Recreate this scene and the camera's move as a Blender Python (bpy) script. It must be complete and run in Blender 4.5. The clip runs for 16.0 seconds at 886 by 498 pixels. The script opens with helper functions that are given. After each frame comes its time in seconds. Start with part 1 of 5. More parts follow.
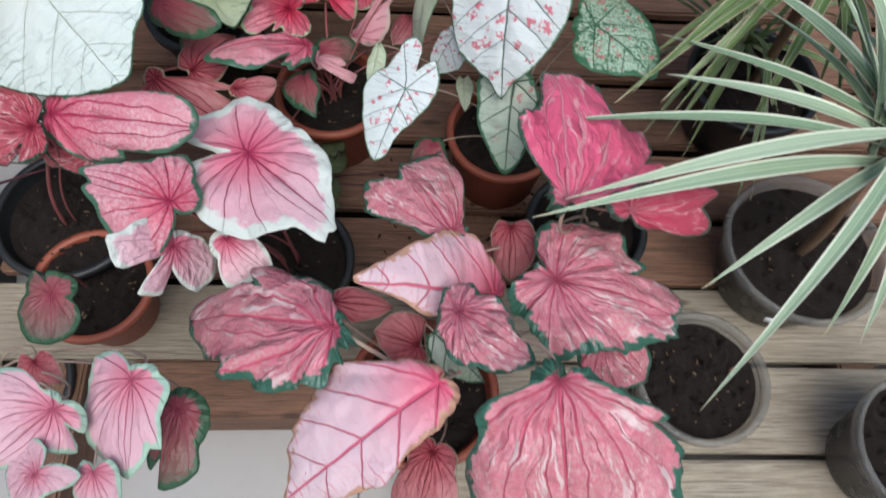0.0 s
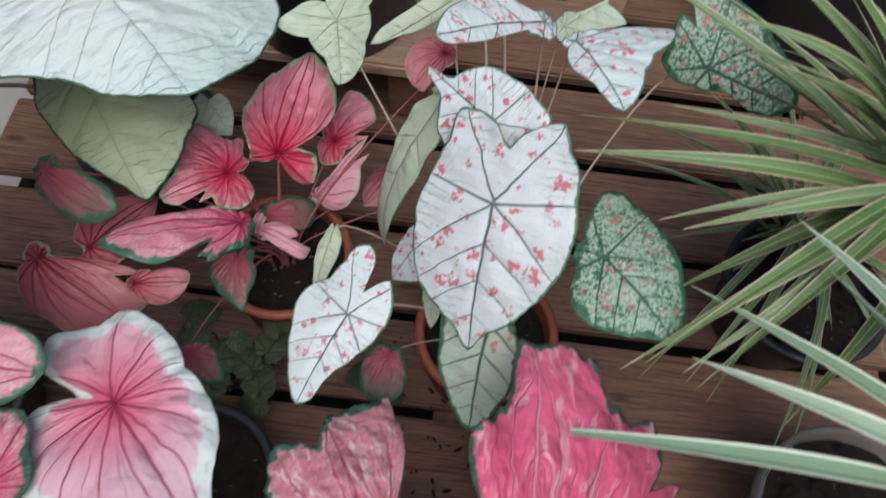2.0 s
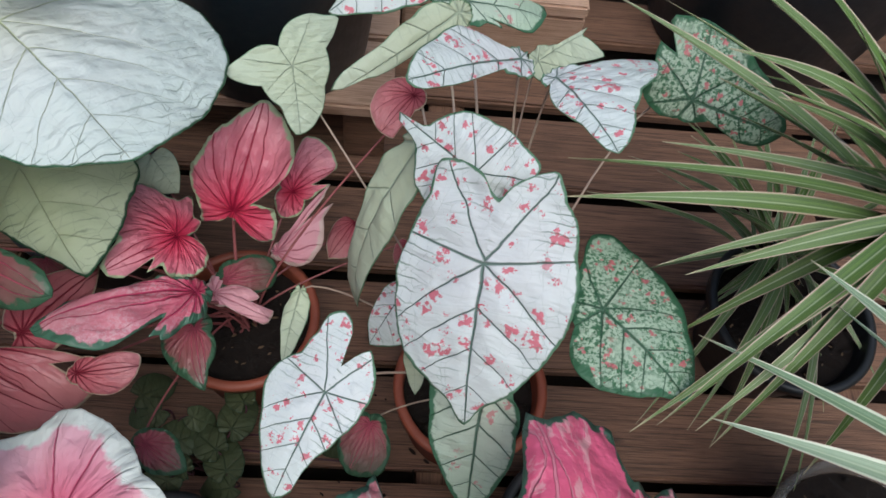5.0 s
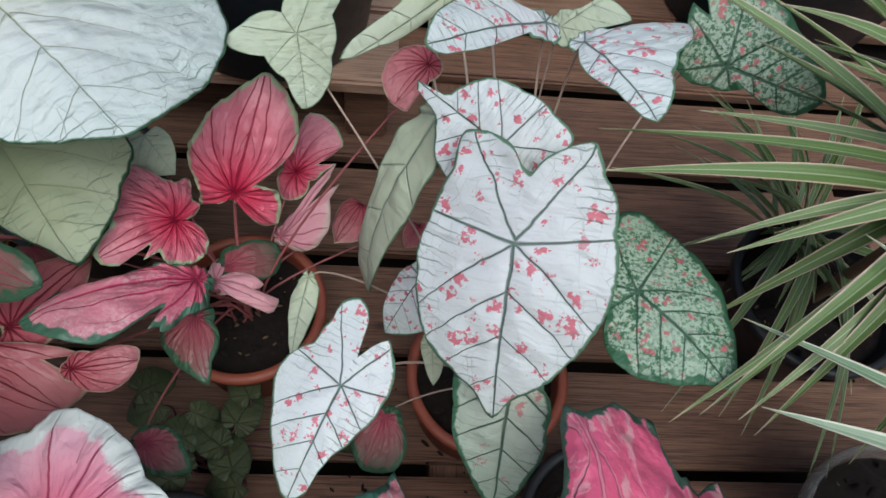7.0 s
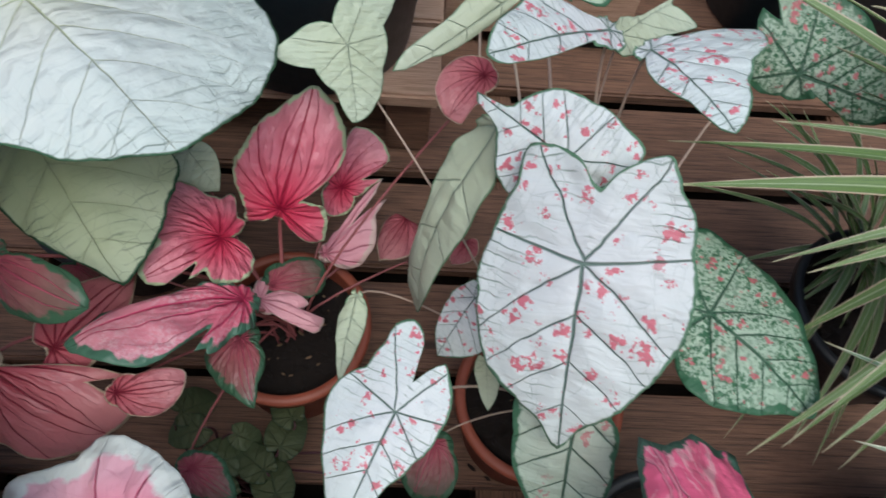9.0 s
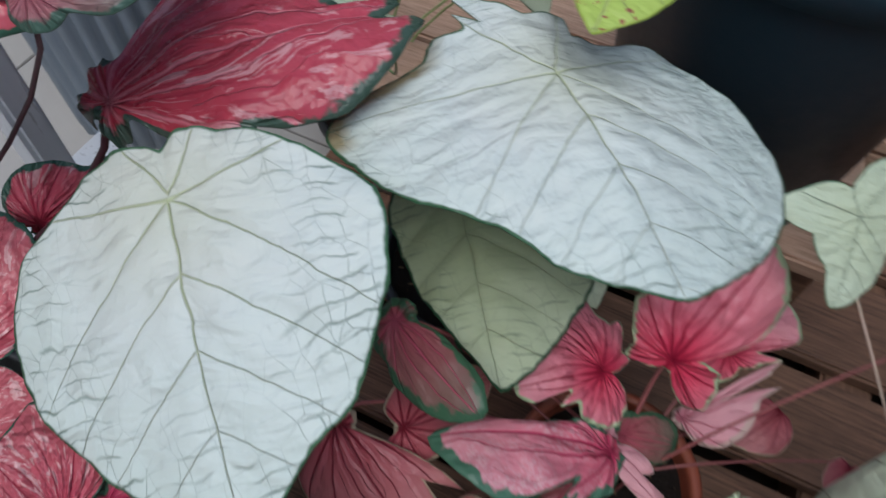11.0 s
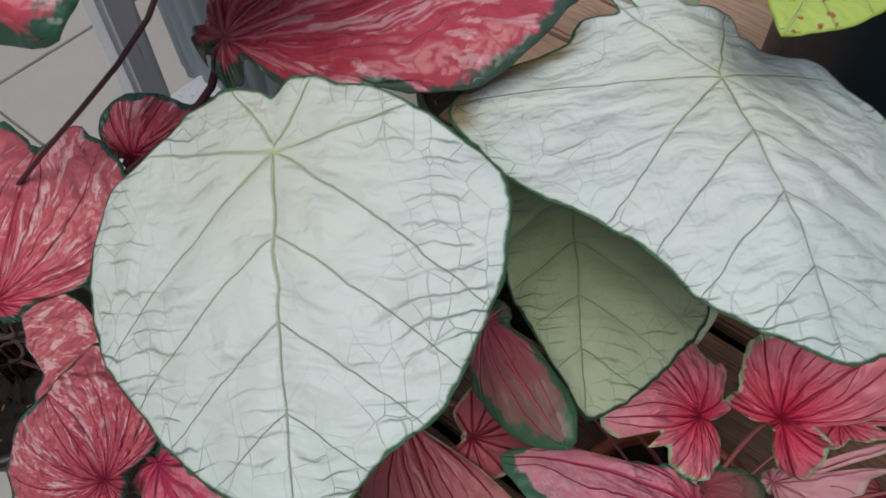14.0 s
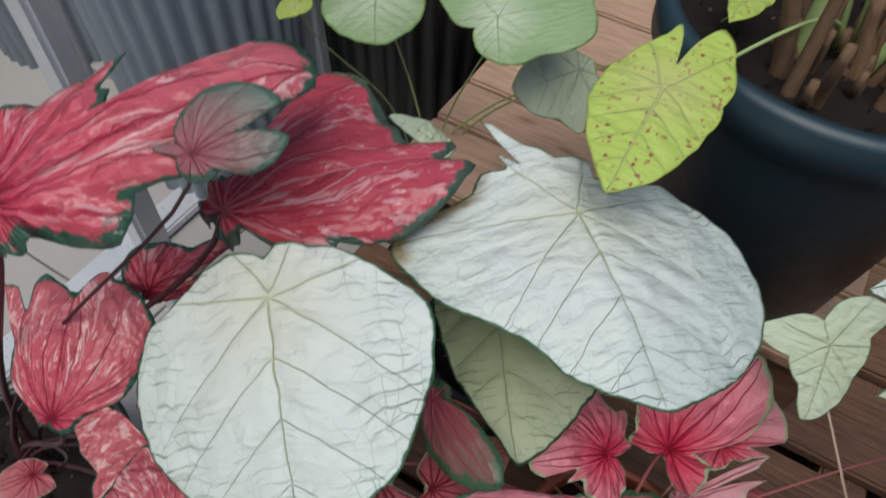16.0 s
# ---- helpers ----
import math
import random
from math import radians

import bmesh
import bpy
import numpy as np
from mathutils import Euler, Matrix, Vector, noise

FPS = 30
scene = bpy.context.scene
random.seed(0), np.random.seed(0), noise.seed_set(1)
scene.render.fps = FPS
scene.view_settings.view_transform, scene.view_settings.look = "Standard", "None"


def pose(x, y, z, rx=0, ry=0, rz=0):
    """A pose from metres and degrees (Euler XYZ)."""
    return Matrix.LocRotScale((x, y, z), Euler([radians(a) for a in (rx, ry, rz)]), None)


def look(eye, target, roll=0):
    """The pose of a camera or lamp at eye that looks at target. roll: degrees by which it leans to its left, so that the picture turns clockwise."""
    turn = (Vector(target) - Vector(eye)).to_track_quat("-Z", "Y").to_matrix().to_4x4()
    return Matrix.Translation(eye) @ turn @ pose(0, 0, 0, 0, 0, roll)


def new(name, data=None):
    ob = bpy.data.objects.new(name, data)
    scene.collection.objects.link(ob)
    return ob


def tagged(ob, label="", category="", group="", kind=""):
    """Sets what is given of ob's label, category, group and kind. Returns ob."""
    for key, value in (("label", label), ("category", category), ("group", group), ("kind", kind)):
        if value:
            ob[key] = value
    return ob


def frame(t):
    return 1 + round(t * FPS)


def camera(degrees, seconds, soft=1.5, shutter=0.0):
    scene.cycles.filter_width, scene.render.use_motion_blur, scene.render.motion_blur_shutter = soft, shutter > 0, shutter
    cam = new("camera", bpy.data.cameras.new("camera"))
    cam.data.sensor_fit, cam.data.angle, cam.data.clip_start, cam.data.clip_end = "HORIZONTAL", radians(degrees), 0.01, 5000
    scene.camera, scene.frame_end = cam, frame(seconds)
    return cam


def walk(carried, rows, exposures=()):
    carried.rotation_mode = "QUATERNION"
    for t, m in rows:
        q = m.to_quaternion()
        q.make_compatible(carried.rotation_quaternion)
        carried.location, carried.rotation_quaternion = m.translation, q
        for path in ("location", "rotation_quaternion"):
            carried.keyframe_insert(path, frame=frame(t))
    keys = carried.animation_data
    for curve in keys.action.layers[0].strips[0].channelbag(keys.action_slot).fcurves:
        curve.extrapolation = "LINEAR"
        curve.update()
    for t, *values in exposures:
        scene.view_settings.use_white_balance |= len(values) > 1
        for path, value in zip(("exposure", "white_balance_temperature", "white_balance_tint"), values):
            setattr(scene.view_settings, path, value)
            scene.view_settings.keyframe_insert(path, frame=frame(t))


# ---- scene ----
cam = camera(65.2, 16.0, soft=1.6, shutter=0.5)
METRES, EYE, TILT, LEAN, TURN = 1.15, 1.0, -66.0, -3.0, 0.0
ROWS = [
    (0.0, 0.0, 0.0, 0.0, 0.0, 0.0, -0.0),
    (0.5, 0.0048, 0.0171, 0.0397, 1.07, 1.94, -1.12),
    (1.0, 0.0202, 0.075, 0.0921, 1.78, 3.45, -1.37),
    (1.5, 0.0357, 0.121, 0.1353, 2.1, 3.32, -3.13),
    (2.0, 0.0502, 0.1728, 0.2011, 1.68, 2.64, -5.99),
    (2.5, 0.059, 0.18, 0.232, 0.94, 3.15, -7.49),
    (3.0, 0.0578, 0.1727, 0.2383, 0.91, 3.55, -6.53),
    (3.5, 0.0496, 0.1603, 0.232, -2.46, 6.24, -4.76),
    (4.0, 0.0427, 0.1879, 0.2202, -2.65, 6.78, -3.95),
    (4.5, 0.0319, 0.2092, 0.2246, -2.16, 5.65, -2.91),
    (7.0, 0.0036, 0.259, 0.2306, -2.94, 3.43, -1.2),
    (7.5, 0.0007, 0.2731, 0.2323, -3.04, 3.21, -1.34),
    (8.0, -0.0002, 0.2788, 0.2342, -3.36, 2.99, -0.79),
    (10.5, -0.1233, 0.3002, 0.2414, 8.96, 8.04, -14.44),
    (11.0, -0.1809, 0.3383, 0.2522, 12.28, 8.26, -23.46),
    (11.5, -0.2157, 0.3773, 0.2669, 12.98, 8.61, -26.98),
    (12.0, -0.2422, 0.4125, 0.2512, 14.74, 5.76, -29.86),
    (12.5, -0.2543, 0.4193, 0.2326, 16.11, 4.33, -31.4),
    (13.0, -0.2378, 0.4185, 0.2327, 16.26, 3.84, -32.01),
    (13.5, -0.2278, 0.3944, 0.2418, 16.94, 4.12, -33.28),
    (14.0, -0.2127, 0.3681, 0.2466, 16.6, 5.55, -33.5),
    (14.5, -0.2033, 0.3424, 0.2556, 16.53, 6.59, -31.71),
    (15.0, -0.192, 0.3107, 0.257, 15.95, 7.71, -30.31),
    (15.5, -0.1791, 0.2803, 0.2596, 15.6, 8.16, -30.11),
    (16.0, -0.1718, 0.2459, 0.2703, 14.68, 10.82, -28.16),
]
EXPOSURES = [(0.0, 0.42, 6500, 9), (0.5, 0.56, 6500, 9), (1.5, 0.36, 6500, 10), (2.5, 0.2, 6550, 10), (4.5, 0.18, 6550, 10), (7.0, 0.16, 6500, 10), (8.2, 0.16, 6500, 10), (10.5, 0.36, 6550, 10), (11.0, -0.08, 6300, 10), (11.5, -0.1, 6500, 10), (12.0, -0.2, 6900, 10), (12.5, -0.22, 7000, 10), (13.5, -0.2, 6900, 10), (14.5, -0.1, 6850, 10), (15.0, -0.06, 6850, 10), (16.0, 0.0, 6900, 9)]
walk(cam, [(t, pose(0, 0, EYE, TILT, LEAN, TURN) @ pose(METRES * x, METRES * y, METRES * z, 90 + pitch, roll, yaw)) for t, x, y, z, yaw, pitch, roll in ROWS], EXPOSURES)

# ---- light: bright open shade, a veiled sky overhead ----
world = bpy.data.worlds.new("sky")
scene.world = world
world.use_nodes = True
wn = world.node_tree
sky = wn.nodes.new("ShaderNodeTexSky")
sky.sky_type, sky.sun_disc = "NISHITA", False
sky.sun_elevation, sky.sun_rotation = radians(62), radians(200)
sky.air_density, sky.dust_density, sky.ozone_density = 1.0, 2.0, 1.5
wn.links.new(sky.outputs[0], wn.nodes["Background"].inputs[0])
wn.nodes["Background"].inputs[1].default_value = 0.15
sun = new("sun", bpy.data.lights.new("sun", "SUN"))
sun.data.energy, sun.data.angle, sun.data.color = 1.9, radians(40), (0.97, 1.0, 0.98)
sun.matrix_world = look((0.5, -1.0, 3.0), (0, 0.3, 0))


# ---- materials ----
class X:
    """A value in a node tree, for writing node arithmetic as plain arithmetic."""

    def __init__(self, tree, socket):
        self.tree, self.socket = tree, socket

    def op(self, kind, *others, clamp=False):
        node = self.tree.nodes.new("ShaderNodeMath")
        node.operation, node.use_clamp = kind, clamp
        for n, value in enumerate((self, *others)):
            if isinstance(value, X):
                self.tree.links.new(value.socket, node.inputs[n])
            else:
                node.inputs[n].default_value = value
        return X(self.tree, node.outputs[0])

    def __add__(self, o): return self.op("ADD", o)
    def __sub__(self, o): return self.op("SUBTRACT", o)
    def __mul__(self, o): return self.op("MULTIPLY", o)
    def __truediv__(self, o): return self.op("DIVIDE", o)
    def abs(self): return self.op("ABSOLUTE")
    def min(self, o): return self.op("MINIMUM", o)
    def max(self, o): return self.op("MAXIMUM", o)

    def below(self, edge, soft):
        """1 well below edge, 0 above it, with a soft passage."""
        return ((self * -1.0) + edge).op("DIVIDE", soft).op("ADD", 0.5, clamp=True)

    def above(self, edge, soft):
        return (self - edge).op("DIVIDE", soft).op("ADD", 0.5, clamp=True)


def blank(name):
    mat = bpy.data.materials.new(name)
    mat.use_nodes = True
    return mat, mat.node_tree, mat.node_tree.nodes["Principled BSDF"]


def mixed(tree, a, b, fac):
    node = tree.nodes.new("ShaderNodeMix")
    node.data_type = "RGBA"
    for value, n in ((a, 6), (b, 7)):
        if isinstance(value, tuple):
            node.inputs[n].default_value = (*value, 1)
        else:
            tree.links.new(value, node.inputs[n])
    if isinstance(fac, X):
        tree.links.new(fac.socket, node.inputs[0])
    else:
        node.inputs[0].default_value = fac
    return node.outputs[2]


def noisy(tree, vector, scale, detail=3.0, rough=0.55, distort=0.0):
    node = tree.nodes.new("ShaderNodeTexNoise")
    node.inputs["Scale"].default_value, node.inputs["Detail"].default_value = scale, detail
    node.inputs["Roughness"].default_value, node.inputs["Distortion"].default_value = rough, distort
    tree.links.new(vector, node.inputs["Vector"])
    return X(tree, node.outputs["Fac"])


def stretched(tree, vector, sx, sy, sz):
    node = tree.nodes.new("ShaderNodeMapping")
    node.inputs["Scale"].default_value = (sx, sy, sz)
    tree.links.new(vector, node.inputs["Vector"])
    return node.outputs[0]


def cells(tree, vector, scale, feature="F1", randomness=1.0):
    node = tree.nodes.new("ShaderNodeTexVoronoi")
    node.feature = feature
    node.inputs["Scale"].default_value, node.inputs["Randomness"].default_value = scale, randomness
    tree.links.new(vector, node.inputs["Vector"])
    return X(tree, node.outputs["Distance"]), node


def bumped(tree, bsdf, height, strength, distance):
    node = tree.nodes.new("ShaderNodeBump")
    node.inputs["Strength"].default_value, node.inputs["Distance"].default_value = strength, distance
    tree.links.new(height.socket, node.inputs["Height"])
    tree.links.new(node.outputs[0], bsdf.inputs["Normal"])


def leaf_fields(name, fan):
    """What all blades share: distances to the veins, to the net between them and to the rim, and the noises of the ground.
    The UV map has the petiole's point at (0.5, 0.5) and the tip one half of its width away, along u."""
    tree = bpy.data.node_groups.new(name, "ShaderNodeTree")
    uv = tree.nodes.new("ShaderNodeUVMap")
    split = tree.nodes.new("ShaderNodeSeparateXYZ")
    tree.links.new(uv.outputs[0], split.inputs[0])
    place = tree.nodes.new("ShaderNodeTexCoord").outputs["Object"]
    wob, sway = noisy(tree, place, 45.0, 3.0), noisy(tree, place, 14.0, 2.0)
    u = (X(tree, split.outputs[0]) - 0.5) * 2.0
    v = (X(tree, split.outputs[1]) - 0.5) * 2.0
    q = v.abs() + (wob - 0.5) * 0.05 + (sway - 0.5) * 0.10
    r = (u * u + v * v).op("SQRT")
    taper = (r * -0.75 + 1.0).max(0.25)
    mid = (v + (wob - 0.5) * 0.02 + (sway - 0.5) * 0.03).abs() / (r * -0.6 + 1.0).max(0.3) + u.below(-0.02, 0.02)
    side_x = u - q * 0.66 - q * q * 0.42 + (sway - 0.5) * 0.10
    step = 0.235
    side = ((side_x / step).op("FRACT") - 0.5).abs() * -1.0 + 0.5
    side = (side * step * 0.8 + side_x.below(-0.06, 0.02)) / taper
    phi = q.op("ARCTAN2", u)
    if fan:
        phi = phi + r * 0.40 + (sway - 0.5) * 0.12
    lobes = None
    for angle in (0.40, 0.80, 1.22, 1.70, 2.25, 2.85) if fan else (1.75, 2.62):
        d = (phi - angle).op("SINE").abs() * r + (phi - angle).abs().above(1.2, 0.1)
        lobes = d if lobes is None else lobes.min(d)
    if fan:
        # finer veins between the main ones, from a third of the way out
        for angle in (0.20, 0.58, 1.0, 1.42, 1.94, 2.52):
            bent = phi - angle + (sway - 0.5) * 0.35
            lobes = lobes.min(bent.op("SINE").abs() * r * 1.7 + 0.003 + bent.abs().above(1.2, 0.1) + r.below(0.26, 0.10))
    lobes = lobes / taper
    line_x = u - q * 0.10 + q * q * 0.15 + (wob - 0.5) * 0.07 + (sway - 0.5) * 0.22
    third = (((line_x / 0.062).op("FRACT") - 0.5).abs() * -1.0 + 0.5) * 0.062
    fold_at = tree.nodes.new("ShaderNodeCombineXYZ")
    tree.links.new((phi * 5.5 if fan else line_x * 13.0).socket, fold_at.inputs[0])
    tree.links.new((r * 5.0 if fan else q * 4.5).socket, fold_at.inputs[1])
    tree.links.new((v.op("SIGN") * 3.0).socket, fold_at.inputs[2])
    wrinkle = noisy(tree, fold_at.outputs[0], 1.0, 2.0, 0.45)
    wv = tree.nodes.new("ShaderNodeTexNoise")
    wv.inputs["Scale"].default_value = 5.0
    tree.links.new(uv.outputs[0], wv.inputs["Vector"])
    half = tree.nodes.new("ShaderNodeVectorMath")
    half.operation = "SCALE"
    half.inputs[3].default_value = 0.16
    tree.links.new(wv.outputs["Color"], half.inputs[0])
    warp = tree.nodes.new("ShaderNodeVectorMath")
    warp.operation = "MULTIPLY_ADD"
    warp.inputs[1].default_value = (2, 2, 2)
    tree.links.new(uv.outputs[0], warp.inputs[0])
    tree.links.new(half.outputs[0], warp.inputs[2])
    netd, _ = cells(tree, stretched(tree, warp.outputs[0], 0.75, 1.25, 1.0), 9.5, "DISTANCE_TO_EDGE")
    ray_uv = tree.nodes.new("ShaderNodeCombineXYZ")
    tree.links.new((phi * v.op("SIGN") * 3.4).socket, ray_uv.inputs[0])
    tree.links.new((r * 1.35).socket, ray_uv.inputs[1])
    tree.links.new((wob * 0.3).socket, ray_uv.inputs[2])
    streaks = noisy(tree, ray_uv.outputs[0], 2.6, 5.0, 0.68, 0.8)
    edge = tree.nodes.new("ShaderNodeAttribute")
    edge.attribute_name = "edge"
    patch, tone = noisy(tree, place, 30.0, 2.0), noisy(tree, place, 22.0, 4.0, 0.6)
    near = (X(tree, edge.outputs["Fac"]) * -2.4 + 1.05).max(0.14)
    net_line = (netd.below(0.008, 0.016) * 0.5).max(third.below(0.0030, 0.006) * patch.above(0.52, 0.12) * (0.0 if fan else 0.85)) * near * patch.above(0.40, 0.25)
    ragged = (noisy(tree, place, 120.0, 3.0, 0.6) - 0.5) * 3.0 + (patch - 0.5) * 3.4
    relief = noisy(tree, place, 45.0, 3.0, 0.5) * 0.6 + wrinkle * 1.0
    out = tree.nodes.new("NodeGroupOutput")
    for n, (key, value) in enumerate((("u", u), ("r", r), ("mid", mid), ("lobes", lobes), ("side", side), ("net", net_line), ("streaks", streaks), ("tone", tone),
                                      ("ragged", ragged), ("relief", relief), ("edge", X(tree, edge.outputs["Fac"])))):
        tree.interface.new_socket(key, in_out="OUTPUT", socket_type="NodeSocketFloat")
        tree.links.new(value.socket, out.inputs[n])
    tree.interface.new_socket("warp", in_out="OUTPUT", socket_type="NodeSocketVector")
    tree.links.new(warp.outputs[0], out.inputs[11])
    tree.interface.new_socket("v", in_out="OUTPUT", socket_type="NodeSocketFloat")
    tree.links.new(v.socket, out.inputs[12])
    return tree


FIELDS = {False: leaf_fields("blade_fields", False), True: leaf_fields("fan_blade_fields", True)}


def leaf_material(name, centre, outer, vein, vein_w, fine, fine_amt, rim, rim_w, rim_rag=0.5, spot=None, spot_amt=0.3,
                  spot_scale=9.0, glint_streak=None, glint_amt=0.4, heart=None, vein_out=None, mottle=None, rough=0.42, through_light=0.22, relief=1.0, fan=False, scorch=None):
    """A caladium blade: ground colour, radiating veins, fine net of veins, blotches, streaks that paint in glints, and
    a rim.
    """
    mat, tree, bsdf = blank(name)
    group = tree.nodes.new("ShaderNodeGroup")
    group.node_tree = FIELDS[fan]
    u, r, mid, lobes, side, net_line, streaks, tone, ragged, bumps, edge = (X(tree, group.outputs[n]) for n in range(11))
    warp, v = group.outputs[11], X(tree, group.outputs[12])
    place = tree.nodes.new("ShaderNodeTexCoord").outputs["Object"]
    main = mid.below(vein_w * 0.75, 0.008).max(lobes.below(vein_w * 0.55, 0.008)).max(side.below(vein_w * 0.42, 0.008) * (0.0 if fan else 1.0)) * edge.above(0.012, 0.02)
    net_line = net_line * fine_amt
    ground = mixed(tree, centre, outer, (r * 1.15 + (tone - 0.5) * 0.7).min(1.0).max(0.0))
    if mottle:
        ground = mixed(tree, ground, mottle, noisy(tree, place, 300.0, 4.0, 0.7).above(0.51, 0.06) * tone.above(0.42, 0.2))
    # pale radial streaks; on crinkled and crimson blades they paint in surface highlights
    if glint_streak:
        ground = mixed(tree, ground, glint_streak, streaks.above(0.66 - 0.2 * glint_amt, 0.06) * r.above(0.12, 0.1) * 0.85)
    if spot:
        dist, node = cells(tree, warp, spot_scale)
        keep = tree.nodes.new("ShaderNodeSeparateColor")
        tree.links.new(node.outputs["Color"], keep.inputs[0])
        blot = noisy(tree, place, 260.0, 3.0, 0.65)
        mask = (dist + (blot - 0.5) * 1.9).below(0.28, 0.06) * X(tree, keep.outputs[0]).below(spot_amt, 0.02) * r.above(0.08, 0.04)
        ground = mixed(tree, ground, spot, mask * 0.9)
    if scorch:
        ground = mixed(tree, ground, scorch, (v + u * 0.45).below(-0.52, 0.12) * u.below(-0.04, 0.06) * (edge + (tone - 0.5) * 0.22).below(0.085, 0.07) * 0.9)
    ground = mixed(tree, ground, fine, net_line)
    if heart:
        ground = mixed(tree, ground, heart, r.below(0.22, 0.4) * 0.8)
    vein_c = mixed(tree, vein, vein_out, (r * 1.6 - 0.35).max(0.0).min(1.0)) if vein_out else vein
    ground = mixed(tree, ground, vein_c, main * 0.88)
    ground = mixed(tree, ground, rim, (edge + ragged * (rim_w * rim_rag)).below(rim_w, rim_w * 0.35 + 0.004))
    # each blade a little lighter or darker than the next
    info = tree.nodes.new("ShaderNodeObjectInfo")
    own = mixed(tree, (0.88, 0.86, 0.86), (1.0, 1.0, 1.0), X(tree, info.outputs["Random"]))
    times = tree.nodes.new("ShaderNodeMix")
    times.data_type, times.blend_type = "RGBA", "MULTIPLY"
    times.inputs[0].default_value = 1.0
    tree.links.new(ground, times.inputs[6])
    tree.links.new(own, times.inputs[7])
    ground = times.outputs[2]
    tree.links.new(ground, bsdf.inputs["Base Color"])
    bsdf.inputs["Specular IOR Level"].default_value = 0.4
    tree.links.new((tone * 0.3 + (rough - 0.15)).socket, bsdf.inputs["Roughness"])
    bumped(tree, bsdf, main * -0.35 + bumps * relief + net_line * -0.2, 0.85, 0.0045)
    # a little light comes through the blade
    clear = tree.nodes.new("ShaderNodeBsdfTranslucent")
    tree.links.new(ground, clear.inputs[0])
    blend = tree.nodes.new("ShaderNodeMixShader")
    blend.inputs[0].default_value = through_light
    tree.links.new(bsdf.outputs[0], blend.inputs[1])
    tree.links.new(clear.outputs[0], blend.inputs[2])
    tree.links.new(blend.outputs[0], tree.nodes["Material Output"].inputs[0])
    return mat


